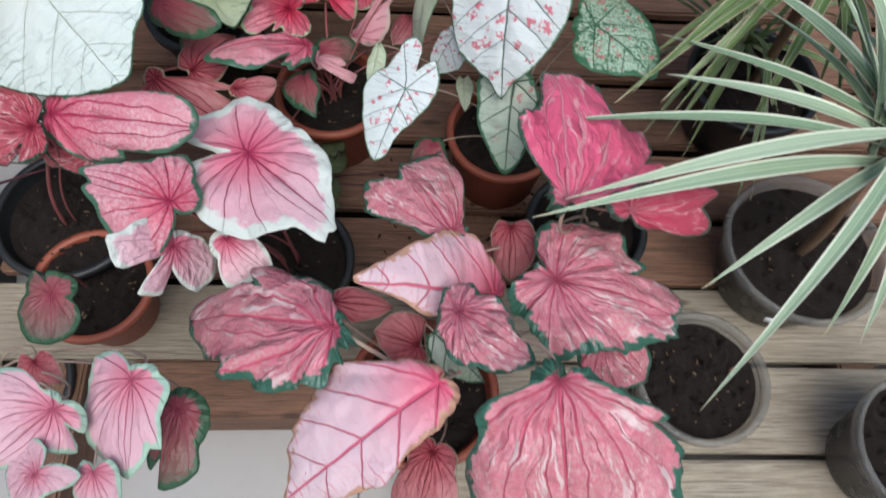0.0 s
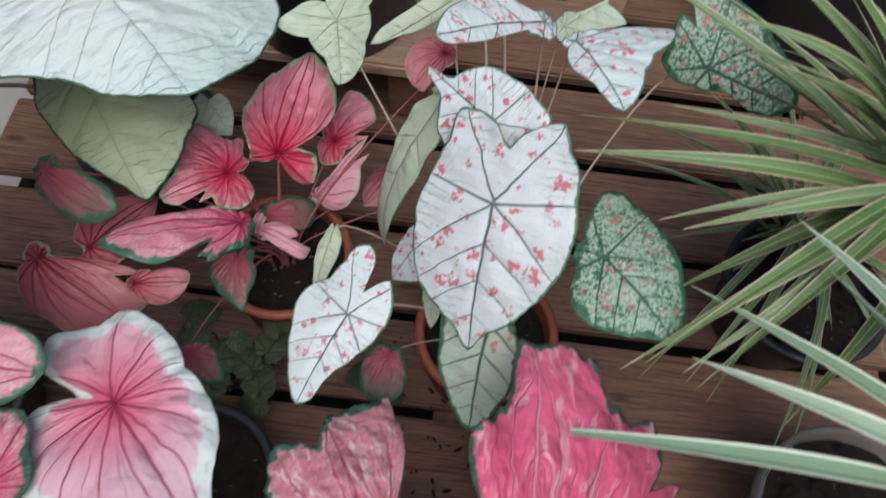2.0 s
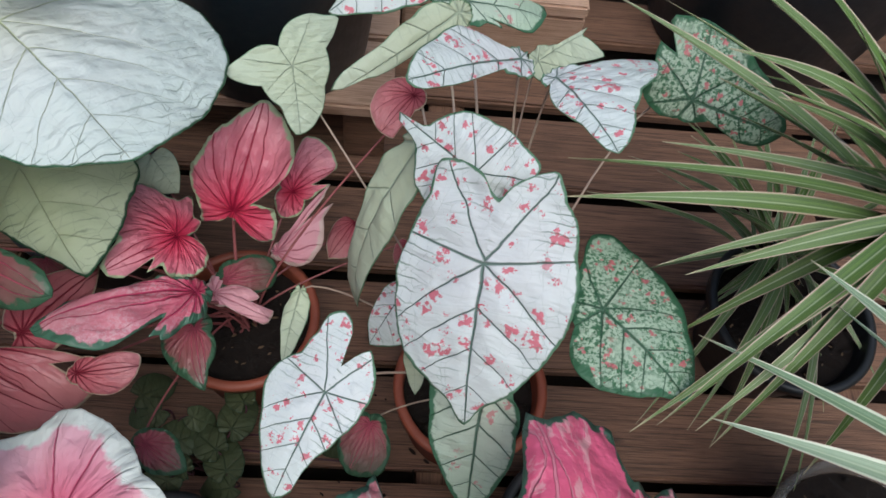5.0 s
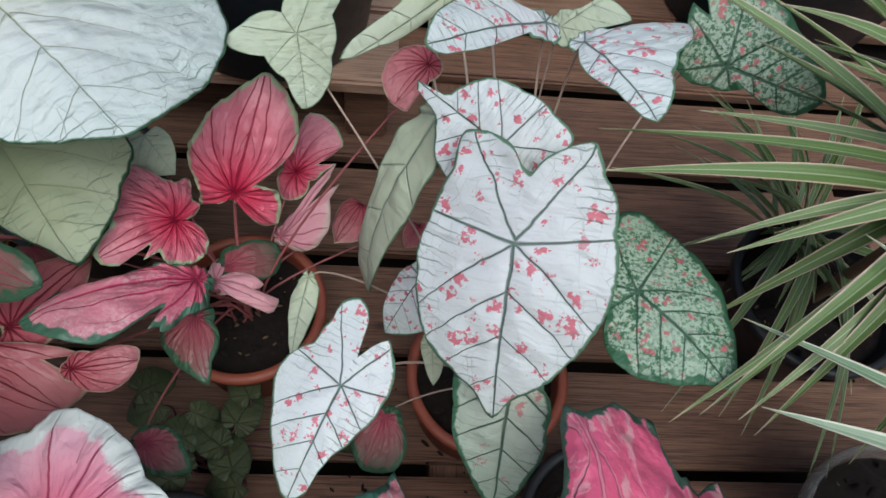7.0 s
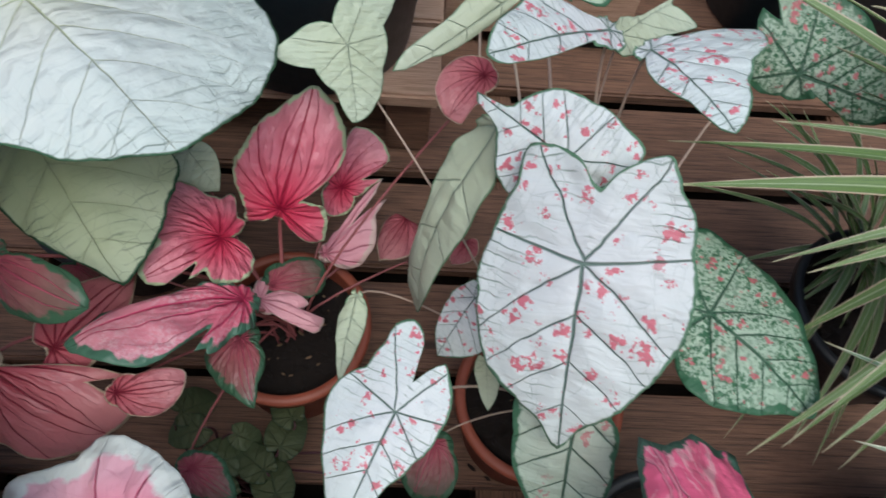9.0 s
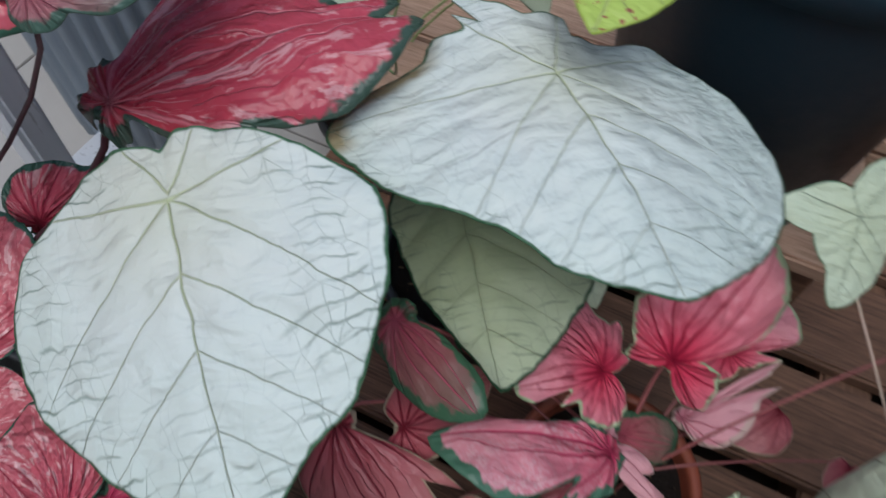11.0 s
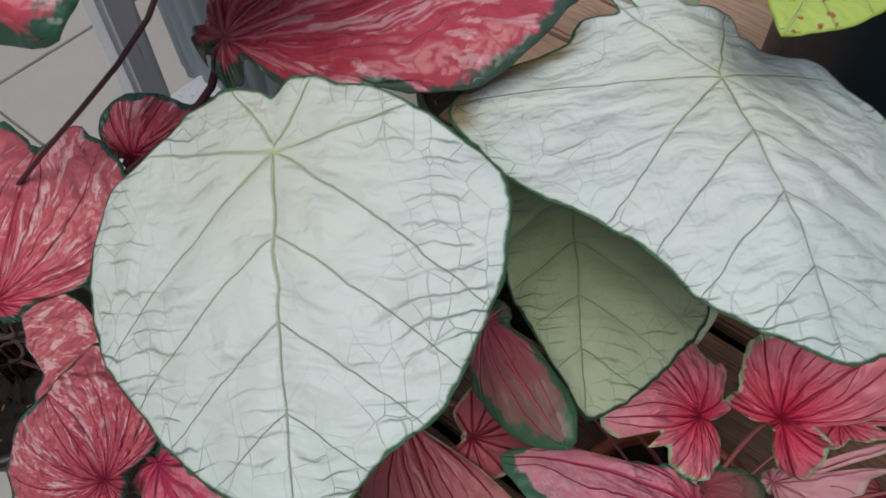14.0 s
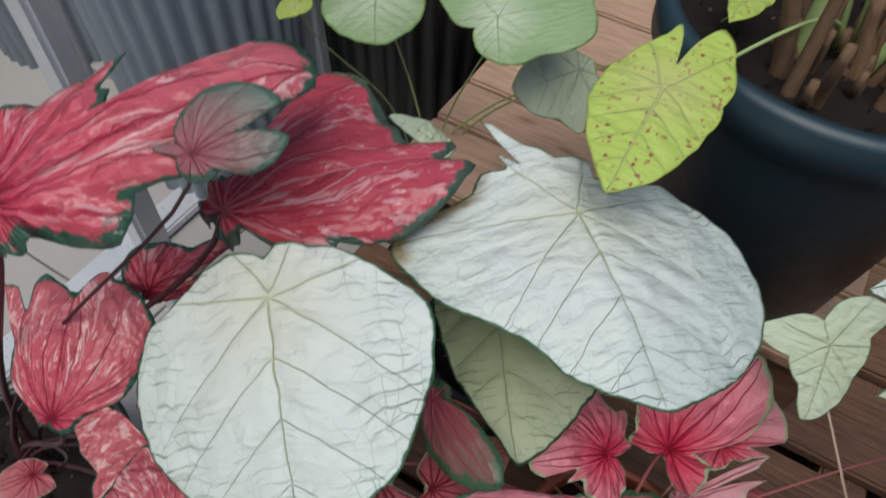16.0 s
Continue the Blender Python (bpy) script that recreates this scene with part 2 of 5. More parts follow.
DARK_GREEN, PALE = (0.05, 0.12, 0.08), (0.62, 0.72, 0.63)
LEAF = {
    "white": leaf_material("white_leaf", (0.76, 0.78, 0.75), (0.70, 0.79, 0.74), (0.54, 0.61, 0.28), 0.0046, (0.08, 0.17, 0.12), 1.0, (0.06, 0.16, 0.08), 0.010, 0.5,
                           vein_out=(0.58, 0.64, 0.48), heart=(0.66, 0.70, 0.58), rough=0.46, relief=1.8),
    "whitescorch": leaf_material("scorched_white_leaf", (0.76, 0.78, 0.75), (0.70, 0.79, 0.74), (0.54, 0.61, 0.28), 0.0046, (0.08, 0.17, 0.12), 1.0, (0.06, 0.16, 0.08), 0.010, 0.5,
                           vein_out=(0.58, 0.64, 0.48), heart=(0.66, 0.70, 0.58), rough=0.46, relief=1.8, scorch=(0.34, 0.26, 0.12)),
    # a white blade under another, its shade put into an olive ground colour
    "whiteshade": leaf_material("shaded_white_leaf", (0.62, 0.69, 0.40), (0.70, 0.78, 0.58), (0.64, 0.71, 0.46), 0.003, (0.10, 0.18, 0.09), 0.95, (0.05, 0.14, 0.07), 0.014, 0.5, rough=0.5, through_light=0.55),
    "spot": leaf_material("red_spotted_white_leaf", (0.82, 0.86, 0.86), (0.76, 0.85, 0.82), (0.06, 0.16, 0.11), 0.012, (0.10, 0.22, 0.14), 0.9, (0.12, 0.26, 0.15), 0.015, 0.6,
                          spot=(0.78, 0.16, 0.22), spot_amt=0.52, spot_scale=9.5, rough=0.45),
    "greenspot": leaf_material("green_mottled_leaf", (0.55, 0.68, 0.52), (0.40, 0.55, 0.40), (0.04, 0.13, 0.07), 0.022, (0.05, 0.15, 0.08), 0.9, (0.05, 0.16, 0.08), 0.058, 0.9,
                               spot=(0.66, 0.17, 0.19), spot_amt=0.45, spot_scale=11.0, mottle=(0.07, 0.2, 0.1), rough=0.45),
    "greenvein": leaf_material("green_veined_white_leaf", (0.66, 0.76, 0.64), (0.52, 0.68, 0.52), (0.05, 0.15, 0.09), 0.016, (0.07, 0.2, 0.11), 0.95, (0.07, 0.2, 0.11), 0.045, 0.6,
                               spot=(0.7, 0.3, 0.3), spot_amt=0.12, rough=0.45),
    "paleunder": leaf_material("pale_leaf_back", (0.58, 0.66, 0.46), (0.62, 0.71, 0.54), (0.42, 0.52, 0.38), 0.008, (0.25, 0.36, 0.24), 0.35, (0.18, 0.32, 0.18), 0.012, 0.5, rough=0.55),
    "redlime": leaf_material("pink_lime_edged_leaf", (0.74, 0.07, 0.15), (0.78, 0.31, 0.36), (0.46, 0.01, 0.05), 0.015, (0.50, 0.03, 0.08), 0.7, (0.46, 0.56, 0.34), 0.034, 0.8,
                             heart=(0.78, 0.03, 0.09), rough=0.38, relief=1.8, fan=True),
    "pinkgreen": leaf_material("pink_green_edged_leaf", (0.70, 0.17, 0.24), (0.68, 0.27, 0.32), (0.56, 0.03, 0.11), 0.013, (0.55, 0.08, 0.13), 0.6, (0.07, 0.17, 0.11), 0.045, 0.8,
                               heart=(0.74, 0.09, 0.17), mottle=(0.72, 0.40, 0.44), rough=0.38, relief=1.8, fan=True),
    "pinkwhite": leaf_material("pink_white_edged_leaf", (0.82, 0.30, 0.39), (0.86, 0.60, 0.65), (0.52, 0.03, 0.11), 0.011, (0.55, 0.08, 0.16), 0.7, (0.80, 0.86, 0.79), 0.105, 0.42,
                               heart=(0.82, 0.08, 0.19), rough=0.4, relief=1.5, fan=True),
    "pinklime": leaf_material("pink_pale_green_edged_leaf", (0.80, 0.38, 0.46), (0.80, 0.52, 0.58), (0.70, 0.12, 0.22), 0.010, (0.7, 0.2, 0.28), 0.4, (0.45, 0.66, 0.52), 0.07, 0.6,
                              heart=(0.82, 0.18, 0.28), rough=0.45, fan=True),
    "pinklight": leaf_material("light_pink_leaf", (0.80, 0.36, 0.42), (0.80, 0.42, 0.46), (0.66, 0.18, 0.25), 0.010, (0.66, 0.2, 0.25), 0.3, (0.70, 0.50, 0.45), 0.03, 0.6, rough=0.45, fan=True),
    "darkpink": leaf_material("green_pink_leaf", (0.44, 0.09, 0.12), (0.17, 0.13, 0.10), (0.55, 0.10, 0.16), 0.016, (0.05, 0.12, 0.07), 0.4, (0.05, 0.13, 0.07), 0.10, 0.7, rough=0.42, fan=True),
    # the whitish flecks are highlights of the wrinkles, laid into the colour
    "crinkle": leaf_material("pink_crinkled_leaf", (0.76, 0.22, 0.29), (0.70, 0.24, 0.29), (0.70, 0.10, 0.18), 0.014, (0.50, 0.12, 0.15), 0.25, (0.06, 0.17, 0.12), 0.05, 1.0,
                             glint_streak=(0.86, 0.70, 0.68), glint_amt=0.40, heart=(0.74, 0.22, 0.30), mottle=(0.70, 0.36, 0.37), relief=2.8, rough=0.30, fan=True),
    "redvein": leaf_material("red_veined_white_leaf", (0.82, 0.50, 0.57), (0.78, 0.60, 0.64), (0.78, 0.10, 0.20), 0.016, (0.82, 0.12, 0.22), 1.0, (0.62, 0.34, 0.24), 0.030, 1.2,
                             heart=(0.84, 0.06, 0.16), rough=0.42),
    "redstripe": leaf_material("red_striped_leaf", (0.52, 0.09, 0.12), (0.58, 0.22, 0.23), (0.24, 0.01, 0.03), 0.016, (0.30, 0.02, 0.05), 0.9, (0.55, 0.45, 0.32), 0.022, 0.7, rough=0.4, fan=True),
    "hotpink": leaf_material("hot_pink_leaf", (0.86, 0.12, 0.24), (0.84, 0.15, 0.27), (0.84, 0.30, 0.38), 0.016, (0.52, 0.05, 0.10), 0.4, (0.06, 0.13, 0.09), 0.032, 1.1,
                             glint_streak=(0.88, 0.45, 0.48), glint_amt=0.42, heart=(0.82, 0.16, 0.26), rough=0.32, relief=2.8, fan=True),
    "darkstripe": leaf_material("crimson_striped_leaf", (0.60, 0.06, 0.12), (0.50, 0.08, 0.12), (0.80, 0.25, 0.30), 0.012, (0.4, 0.04, 0.08), 0.4, (0.08, 0.12, 0.09), 0.04, 0.7,
                                glint_streak=(0.82, 0.40, 0.42), glint_amt=0.25, rough=0.4, fan=True),
    "redgloss": leaf_material("glossy_crimson_leaf", (0.50, 0.04, 0.07), (0.60, 0.09, 0.13), (0.74, 0.22, 0.27), 0.012, (0.4, 0.03, 0.06), 0.4, (0.07, 0.12, 0.09), 0.035, 0.7,
                              glint_streak=(0.80, 0.42, 0.44), glint_amt=0.40, rough=0.26, relief=2.2, fan=True),
    "redmark": leaf_material("coral_marked_leaf", (0.66, 0.09, 0.14), (0.60, 0.14, 0.17), (0.46, 0.03, 0.07), 0.014, (0.35, 0.06, 0.07), 0.5, (0.05, 0.13, 0.09), 0.034, 1.0,
                             glint_streak=(0.84, 0.50, 0.50), glint_amt=0.5, heart=(0.70, 0.08, 0.14), rough=0.26, relief=3.0, fan=True),
    "tealback": leaf_material("grey_green_leaf_back", (0.46, 0.14, 0.17), (0.14, 0.22, 0.18), (0.40, 0.10, 0.14), 0.010, (0.12, 0.18, 0.14), 0.4, (0.08, 0.16, 0.12), 0.06, 0.7, rough=0.4, fan=True),
    "yellow": leaf_material("yellow_green_leaf", (0.57, 0.70, 0.17), (0.50, 0.66, 0.14), (0.68, 0.75, 0.32), 0.012, (0.5, 0.62, 0.12), 0.1, (0.45, 0.60, 0.10), 0.01, 0.4,
                            spot=(0.35, 0.03, 0.06), spot_amt=0.32, spot_scale=24.0, heart=(0.64, 0.66, 0.26), rough=0.45),
    "weed": leaf_material("dark_olive_seedling_leaf", (0.10, 0.12, 0.055), (0.07, 0.10, 0.05), (0.05, 0.08, 0.04), 0.012, (0.04, 0.07, 0.03), 0.4, (0.05, 0.08, 0.04), 0.02, 0.5, rough=0.5, relief=0.4),
    "greenwhite": leaf_material("green_clouded_leaf", (0.62, 0.72, 0.54), (0.32, 0.46, 0.24), (0.30, 0.45, 0.18), 0.014, (0.2, 0.34, 0.12), 0.5, (0.20, 0.34, 0.10), 0.03, 0.6, rough=0.45),
}
UNDER = {
    "green": leaf_material("leaf_underside_green", (0.42, 0.52, 0.38), (0.45, 0.55, 0.40), (0.35, 0.45, 0.30), 0.010, (0.3, 0.4, 0.26), 0.3, (0.10, 0.22, 0.12), 0.02, 0.5, rough=0.55),
    "red": leaf_material("leaf_underside_pink", (0.58, 0.18, 0.21), (0.52, 0.22, 0.22), (0.48, 0.10, 0.14), 0.010, (0.4, 0.1, 0.12), 0.3, (0.10, 0.18, 0.13), 0.05, 0.5, rough=0.5),
}
GREENISH = ("white", "whitescorch", "whiteshade", "spot", "greenspot", "greenvein", "paleunder", "yellow", "greenwhite", "weed")


def plain_material(name, a, b, scale, rough=0.6, bump=0.3, depth=0.002, stretch=(1, 1, 1), metal=0.0, fine=None):
    mat, tree, bsdf = blank(name)
    place = stretched(tree, tree.nodes.new("ShaderNodeTexCoord").outputs["Object"], *stretch)
    coarse, small = noisy(tree, place, scale, 5.0, 0.6), noisy(tree, place, fine or scale * 9, 4.0, 0.7)
    tint = mixed(tree, a, b, (coarse * 0.75 + small * 0.5 - 0.12).max(0.0).min(1.0))
    tree.links.new(tint, bsdf.inputs["Base Color"])
    tree.links.new((small * 0.25 + (rough - 0.12)).socket, bsdf.inputs["Roughness"])
    bsdf.inputs["Metallic"].default_value = metal
    bumped(tree, bsdf, coarse * 0.5 + small, bump, depth)
    return mat


def wood_material(name, a, b, dark):
    """Sawn boards with their grain along x, each a little different."""
    mat, tree, bsdf = blank(name)
    info = tree.nodes.new("ShaderNodeObjectInfo")
    shift = tree.nodes.new("ShaderNodeVectorMath")
    shift.operation = "ADD"
    tree.links.new(tree.nodes.new("ShaderNodeTexCoord").outputs["Object"], shift.inputs[0])
    spread = tree.nodes.new("ShaderNodeCombineXYZ")
    tree.links.new((X(tree, info.outputs["Random"]) * 40.0).socket, spread.inputs[0])
    tree.links.new((X(tree, info.outputs["Random"]) * 17.0).socket, spread.inputs[1])
    tree.links.new(spread.outputs[0], shift.inputs[1])
    place = shift.outputs[0]
    grain = noisy(tree, stretched(tree, place, 3.0, 60.0, 60.0), 1.6, 6.0, 0.65, 1.2)
    fibre = noisy(tree, stretched(tree, place, 10.0, 400.0, 400.0), 1.5, 3.0, 0.6)
    dirt = noisy(tree, place, 9.0, 5.0, 0.65)
    tint = mixed(tree, a, b, grain.above(0.5, 0.5))
    tint = mixed(tree, tint, dark, (fibre.above(0.56, 0.22) * 0.8).max(dirt.above(0.62, 0.25) * 0.6))
    knot, _ = cells(tree, stretched(tree, place, 3.0, 9.0, 3.0), 2.2)
    tint = mixed(tree, tint, dark, knot.below(0.10, 0.08) * 0.8)
    tone = X(tree, info.outputs["Random"]) * 0.5
    tint = mixed(tree, tint, dark, tone * 0.5)
    tree.links.new(tint, bsdf.inputs["Base Color"])
    bsdf.inputs["Roughness"].default_value = 0.7
    bumped(tree, bsdf, grain * 0.8 + fibre, 0.8, 0.002)
    return mat


WOOD = wood_material("weathered_deck_wood", (0.52, 0.46, 0.36), (0.36, 0.30, 0.22), (0.12, 0.085, 0.06))
WOOD_RED = wood_material("red_brown_pallet_wood", (0.32, 0.165, 0.10), (0.175, 0.088, 0.054), (0.04, 0.023, 0.016))
WOOD_PALE = wood_material("pale_sawn_wood", (0.62, 0.42, 0.31), (0.52, 0.33, 0.235), (0.26, 0.15, 0.09))
TERRACOTTA = plain_material("terracotta_plastic", (0.34, 0.085, 0.045), (0.23, 0.058, 0.034), 14.0, 0.5, 0.2)
BLACKPOT = plain_material("black_plastic", (0.012, 0.014, 0.015), (0.025, 0.026, 0.027), 12.0, 0.45, 0.15)
BLUEPOT = plain_material("navy_plastic", (0.012, 0.032, 0.046), (0.019, 0.044, 0.060), 7.0, 0.42, 0.12)
GREYPOT = plain_material("slate_grey_planter", (0.18, 0.23, 0.29), (0.44, 0.51, 0.57), 9.0, 0.5, 0.35, 0.003, (1, 1, 0.25))
SOIL = plain_material("dark_potting_soil", (0.006, 0.003, 0.002), (0.048, 0.024, 0.014), 110.0, 0.95, 1.0, 0.012)
STEEL = plain_material("brushed_steel", (0.74, 0.76, 0.80), (0.50, 0.53, 0.58), 9.0, 0.30, 0.1, 0.001, (1, 1, 0.08), 0.3)
TILE = plain_material("pale_floor_tile", (0.43, 0.41, 0.39), (0.35, 0.335, 0.325), 5.0, 0.35, 0.12)
GROUT = plain_material("tile_grout", (0.30, 0.28, 0.26), (0.22, 0.21, 0.19), 20.0, 0.85, 0.4)
STEM_RED = plain_material("dark_red_petiole", (0.22, 0.05, 0.06), (0.34, 0.12, 0.11), 30.0, 0.45, 0.2)
STEM_DARK = plain_material("blackish_petiole", (0.035, 0.012, 0.018), (0.10, 0.03, 0.04), 30.0, 0.4, 0.2)
STEM_PALE = plain_material("pale_petiole", (0.45, 0.40, 0.28), (0.42, 0.24, 0.22), 30.0, 0.45, 0.2)
STEM_GREEN = plain_material("green_petiole", (0.28, 0.40, 0.14), (0.36, 0.46, 0.20), 30.0, 0.45, 0.2)
BARK = plain_material("brown_dry_stem", (0.30, 0.18, 0.10), (0.12, 0.07, 0.04), 40.0, 0.8, 0.8, 0.004, (1, 1, 0.3))
PAPER = plain_material("white_paper_tag", (0.72, 0.74, 0.74), (0.62, 0.64, 0.64), 40.0, 0.7, 0.1)


def clear_material():
    mat, tree, bsdf = blank("smoky_clear_plastic")
    place = tree.nodes.new("ShaderNodeTexCoord").outputs["Object"]
    haze = noisy(tree, place, 25.0, 4.0)
    bsdf.inputs["Base Color"].default_value = (0.40, 0.39, 0.37, 1)
    bsdf.inputs["Roughness"].default_value = 0.3
    clear = tree.nodes.new("ShaderNodeBsdfTransparent")
    clear.inputs[0].default_value = (0.74, 0.73, 0.71, 1)
    blend = tree.nodes.new("ShaderNodeMixShader")
    tree.links.new((haze * 0.3 + 0.12).socket, blend.inputs[0])
    tree.links.new(clear.outputs[0], blend.inputs[1])
    tree.links.new(bsdf.outputs[0], blend.inputs[2])
    tree.links.new(blend.outputs[0], tree.nodes["Material Output"].inputs[0])
    return mat


CLEAR = clear_material()


def blade_material(name, deep, light, cream, edge_at, bleach):
    """A strap leaf: green with cream margins and fine pale lines; u runs across, v along."""
    mat, tree, bsdf = blank(name)
    uv = tree.nodes.new("ShaderNodeUVMap")
    split = tree.nodes.new("ShaderNodeSeparateXYZ")
    tree.links.new(uv.outputs[0], split.inputs[0])
    info = tree.nodes.new("ShaderNodeObjectInfo")
    place = tree.nodes.new("ShaderNodeTexCoord").outputs["Object"]
    a = (X(tree, split.outputs[0]) - 0.5).abs() * 2.0
    lines = noisy(tree, stretched(tree, uv.outputs[0], 26.0, 0.8, 1.0), 1.0, 3.0, 0.6)
    green = mixed(tree, deep, light, lines.above(0.5, 0.3))
    tint = mixed(tree, green, cream, (a + (lines - 0.5) * 0.35).above(edge_at, 0.12))
    tint = mixed(tree, tint, (0.50, 0.27, 0.22), (a + (noisy(tree, place, 30.0, 3.0) - 0.5) * 0.2).above(0.95, 0.05) * 0.7)
    tint = mixed(tree, tint, (0.48, 0.55, 0.36), a.below(0.07, 0.05) * 0.5)
    tint = mixed(tree, tint, (0.42, 0.36, 0.22), (X(tree, split.outputs[1]) + (lines - 0.5) * 0.1).above(0.975, 0.03) * 0.9)
    tint = mixed(tree, tint, (0.60, 0.66, 0.52), X(tree, info.outputs["Random"]) * bleach)
    tree.links.new(tint, bsdf.inputs["Base Color"])
    bsdf.inputs["Roughness"].default_value = 0.42
    bumped(tree, bsdf, lines, 0.4, 0.001)
    return mat


STRAP = blade_material("cream_edged_strap_leaf", (0.10, 0.19, 0.09), (0.24, 0.36, 0.22), (0.60, 0.66, 0.50), 0.72, 0.35)
STRAP_DARK = blade_material("pink_edged_strap_leaf", (0.045, 0.105, 0.015), (0.12, 0.215, 0.035), (0.52, 0.45, 0.32), 0.86, 0.12)


# ---- mesh helpers ----
def link_mesh(name, bm, material, parent=None, label="", smooth=True):
    mesh = bpy.data.meshes.new(name)
    bm.to_mesh(mesh)
    bm.free()
    for m in material if isinstance(material, (list, tuple)) else (material,):
        mesh.materials.append(m)
    if smooth:
        mesh.polygons.foreach_set("use_smooth", [True] * len(mesh.polygons))
    ob = new(name, mesh)
    ob.parent = parent
    return tagged(ob, label=label)


part = link_mesh


def box(bm, size, at=(0, 0, 0), bevel=0.003):
    made = bmesh.ops.create_cube(bm, size=1.0, matrix=Matrix.Translation(at) @ Matrix.Diagonal((*size, 1)))
    if bevel:
        edges = {e for v in made["verts"] for e in v.link_edges}
        bmesh.ops.bevel(bm, geom=list(edges), offset=bevel, segments=2, affect="EDGES")


def turned(bm, profile, n=48, ribs=0, depth=0.0):
    """A body of revolution from (radius, height) pairs; ribs press shallow flutes into it."""
    rings = []
    for r, z in profile:
        ring = []
        for k in range(n):
            a = 2 * math.pi * k / n
            rr = r * (1 + depth * (abs(math.sin(a * ribs / 2)) - 0.5)) if ribs else r
            ring.append(bm.verts.new((rr * math.cos(a), rr * math.sin(a), z)))
        rings.append(ring)
    for lo, hi in zip(rings, rings[1:]):
        for k in range(n):
            bm.faces.new((lo[k], lo[(k + 1) % n], hi[(k + 1) % n], hi[k]))
    return rings


def tube(bm, points, radii, n=8):
    """A tube along points, with a radius at each."""
    rings, side = [], Vector((1, 0.13, 0.07))
    for k, p in enumerate(points):
        d = (points[min(k + 1, len(points) - 1)] - points[max(k - 1, 0)]).normalized()
        a = (side - d * side.dot(d)).normalized()
        b = d.cross(a)
        rings.append([bm.verts.new(p + (a * math.cos(2 * math.pi * j / n) + b * math.sin(2 * math.pi * j / n)) * radii[k]) for j in range(n)])
    for lo, hi in zip(rings, rings[1:]):
        for j in range(n):
            bm.faces.new((lo[j], lo[(j + 1) % n], hi[(j + 1) % n], hi[j]))
    bm.faces.new(rings[0][::-1])
    bm.faces.new(rings[-1])


def curve_points(a, b, c, d, n=10):
    """Points of a cubic from a to d with the handles b and c."""
    out = []
    for k in range(n + 1):
        t = k / n
        out.append(a * (1 - t) ** 3 + b * 3 * t * (1 - t) ** 2 + c * 3 * t * t * (1 - t) + d * t**3)
    return out

# ---- setting: tiled floor, timber deck, rear platform ----
def board(name, x0, x1, y0, y1, top, thick, material, parent, turn=0.0):
    bm = bmesh.new()
    box(bm, (x1 - x0, y1 - y0, thick), bevel=0.004)
    ob = link_mesh(name, bm, material, parent, smooth=False)
    ob.matrix_basis = pose((x0 + x1) / 2, (y0 + y1) / 2, top - thick / 2, 0, 0, turn)
    return ob


FLOOR_Z = -0.12
bm = bmesh.new()
bmesh.ops.create_grid(bm, x_segments=2, y_segments=2, size=60.0, matrix=Matrix.Translation((0, 0, FLOOR_Z - 0.006)))
floor = tagged(link_mesh("floor", bm, GROUT), "grey grout bed of the tiled patio floor", "floor", kind="structure")
tile_bm = bmesh.new()
box(tile_bm, (0.396, 0.396, 0.012), bevel=0.0015)
tile_mesh = bpy.data.meshes.new("floor_tile")
tile_bm.to_mesh(tile_mesh)
tile_bm.free()
tile_mesh.materials.append(TILE)
for i in range(-6, 6):
    for j in range(-4, 6):
        if -0.5 < 0.4 * i + 0.13 < 1.2 and 0.4 < 0.4 * j + 0.05 < 1.5:
            continue
        tile = new("floor_tile", tile_mesh)
        tile.parent = floor
        tile.location = (0.4 * i + 0.13, 0.4 * j + 0.05, FLOOR_Z - 0.002)

# dark underlay in the soil material, added so the deck gaps read as shade
bm = bmesh.new()
box(bm, (1.90, 1.40, 0.03), (0.33, 1.00, FLOOR_Z + 0.019), 0.004)
tagged(link_mesh("ground", bm, SOIL, smooth=False), "dark sheet added under the deck to stand in for shade", "ground", kind="structure")

deck = tagged(new("timber_deck"), "low deck of weathered timber boards on joists", "deck", kind="structure")
for x0, x1, y0, y1, mat, turn in (
    (0.02, 1.30, -0.02, 0.128, WOOD, 0.4), (0.03, 1.30, 0.137, 0.262, WOOD, 0.0), (-0.62, 1.30, 0.270, 0.385, WOOD, 0.5), (-0.62, 1.30, 0.395, 0.50, WOOD_RED, 0.0),
    (-0.62, 1.30, 0.515, 0.632, WOOD_RED, -0.3), (-0.62, 1.30, 0.652, 0.772, WOOD_RED, 0.3), (-0.62, 1.30, 0.79, 0.925, WOOD_RED, 0.0), (-0.62, 1.30, 0.948, 1.085, WOOD_RED, 0.3),
    (-0.62, 1.30, 1.11, 1.21, WOOD_RED, 0.0), (-0.62, 1.30, 1.27, 1.38, WOOD_RED, 0.0),
):
    board("deck_board", x0, x1, y0, y1, random.uniform(-0.003, 0.0), 0.022, mat, deck, turn)
for x in (-0.50, 0.12, 0.70, 1.2):
    joist = board("joist", -0.05, 1.38, -0.03, 0.03, -0.024, 0.09, WOOD_RED, deck)
    joist.matrix_basis = pose(x, 0.70 if x < 0 else 0.67, -0.069, 0, 0, 90)
board("front_rail", -0.40, 0.02, 0.18, 0.265, -0.006, 0.10, WOOD_RED, deck, 1.0)

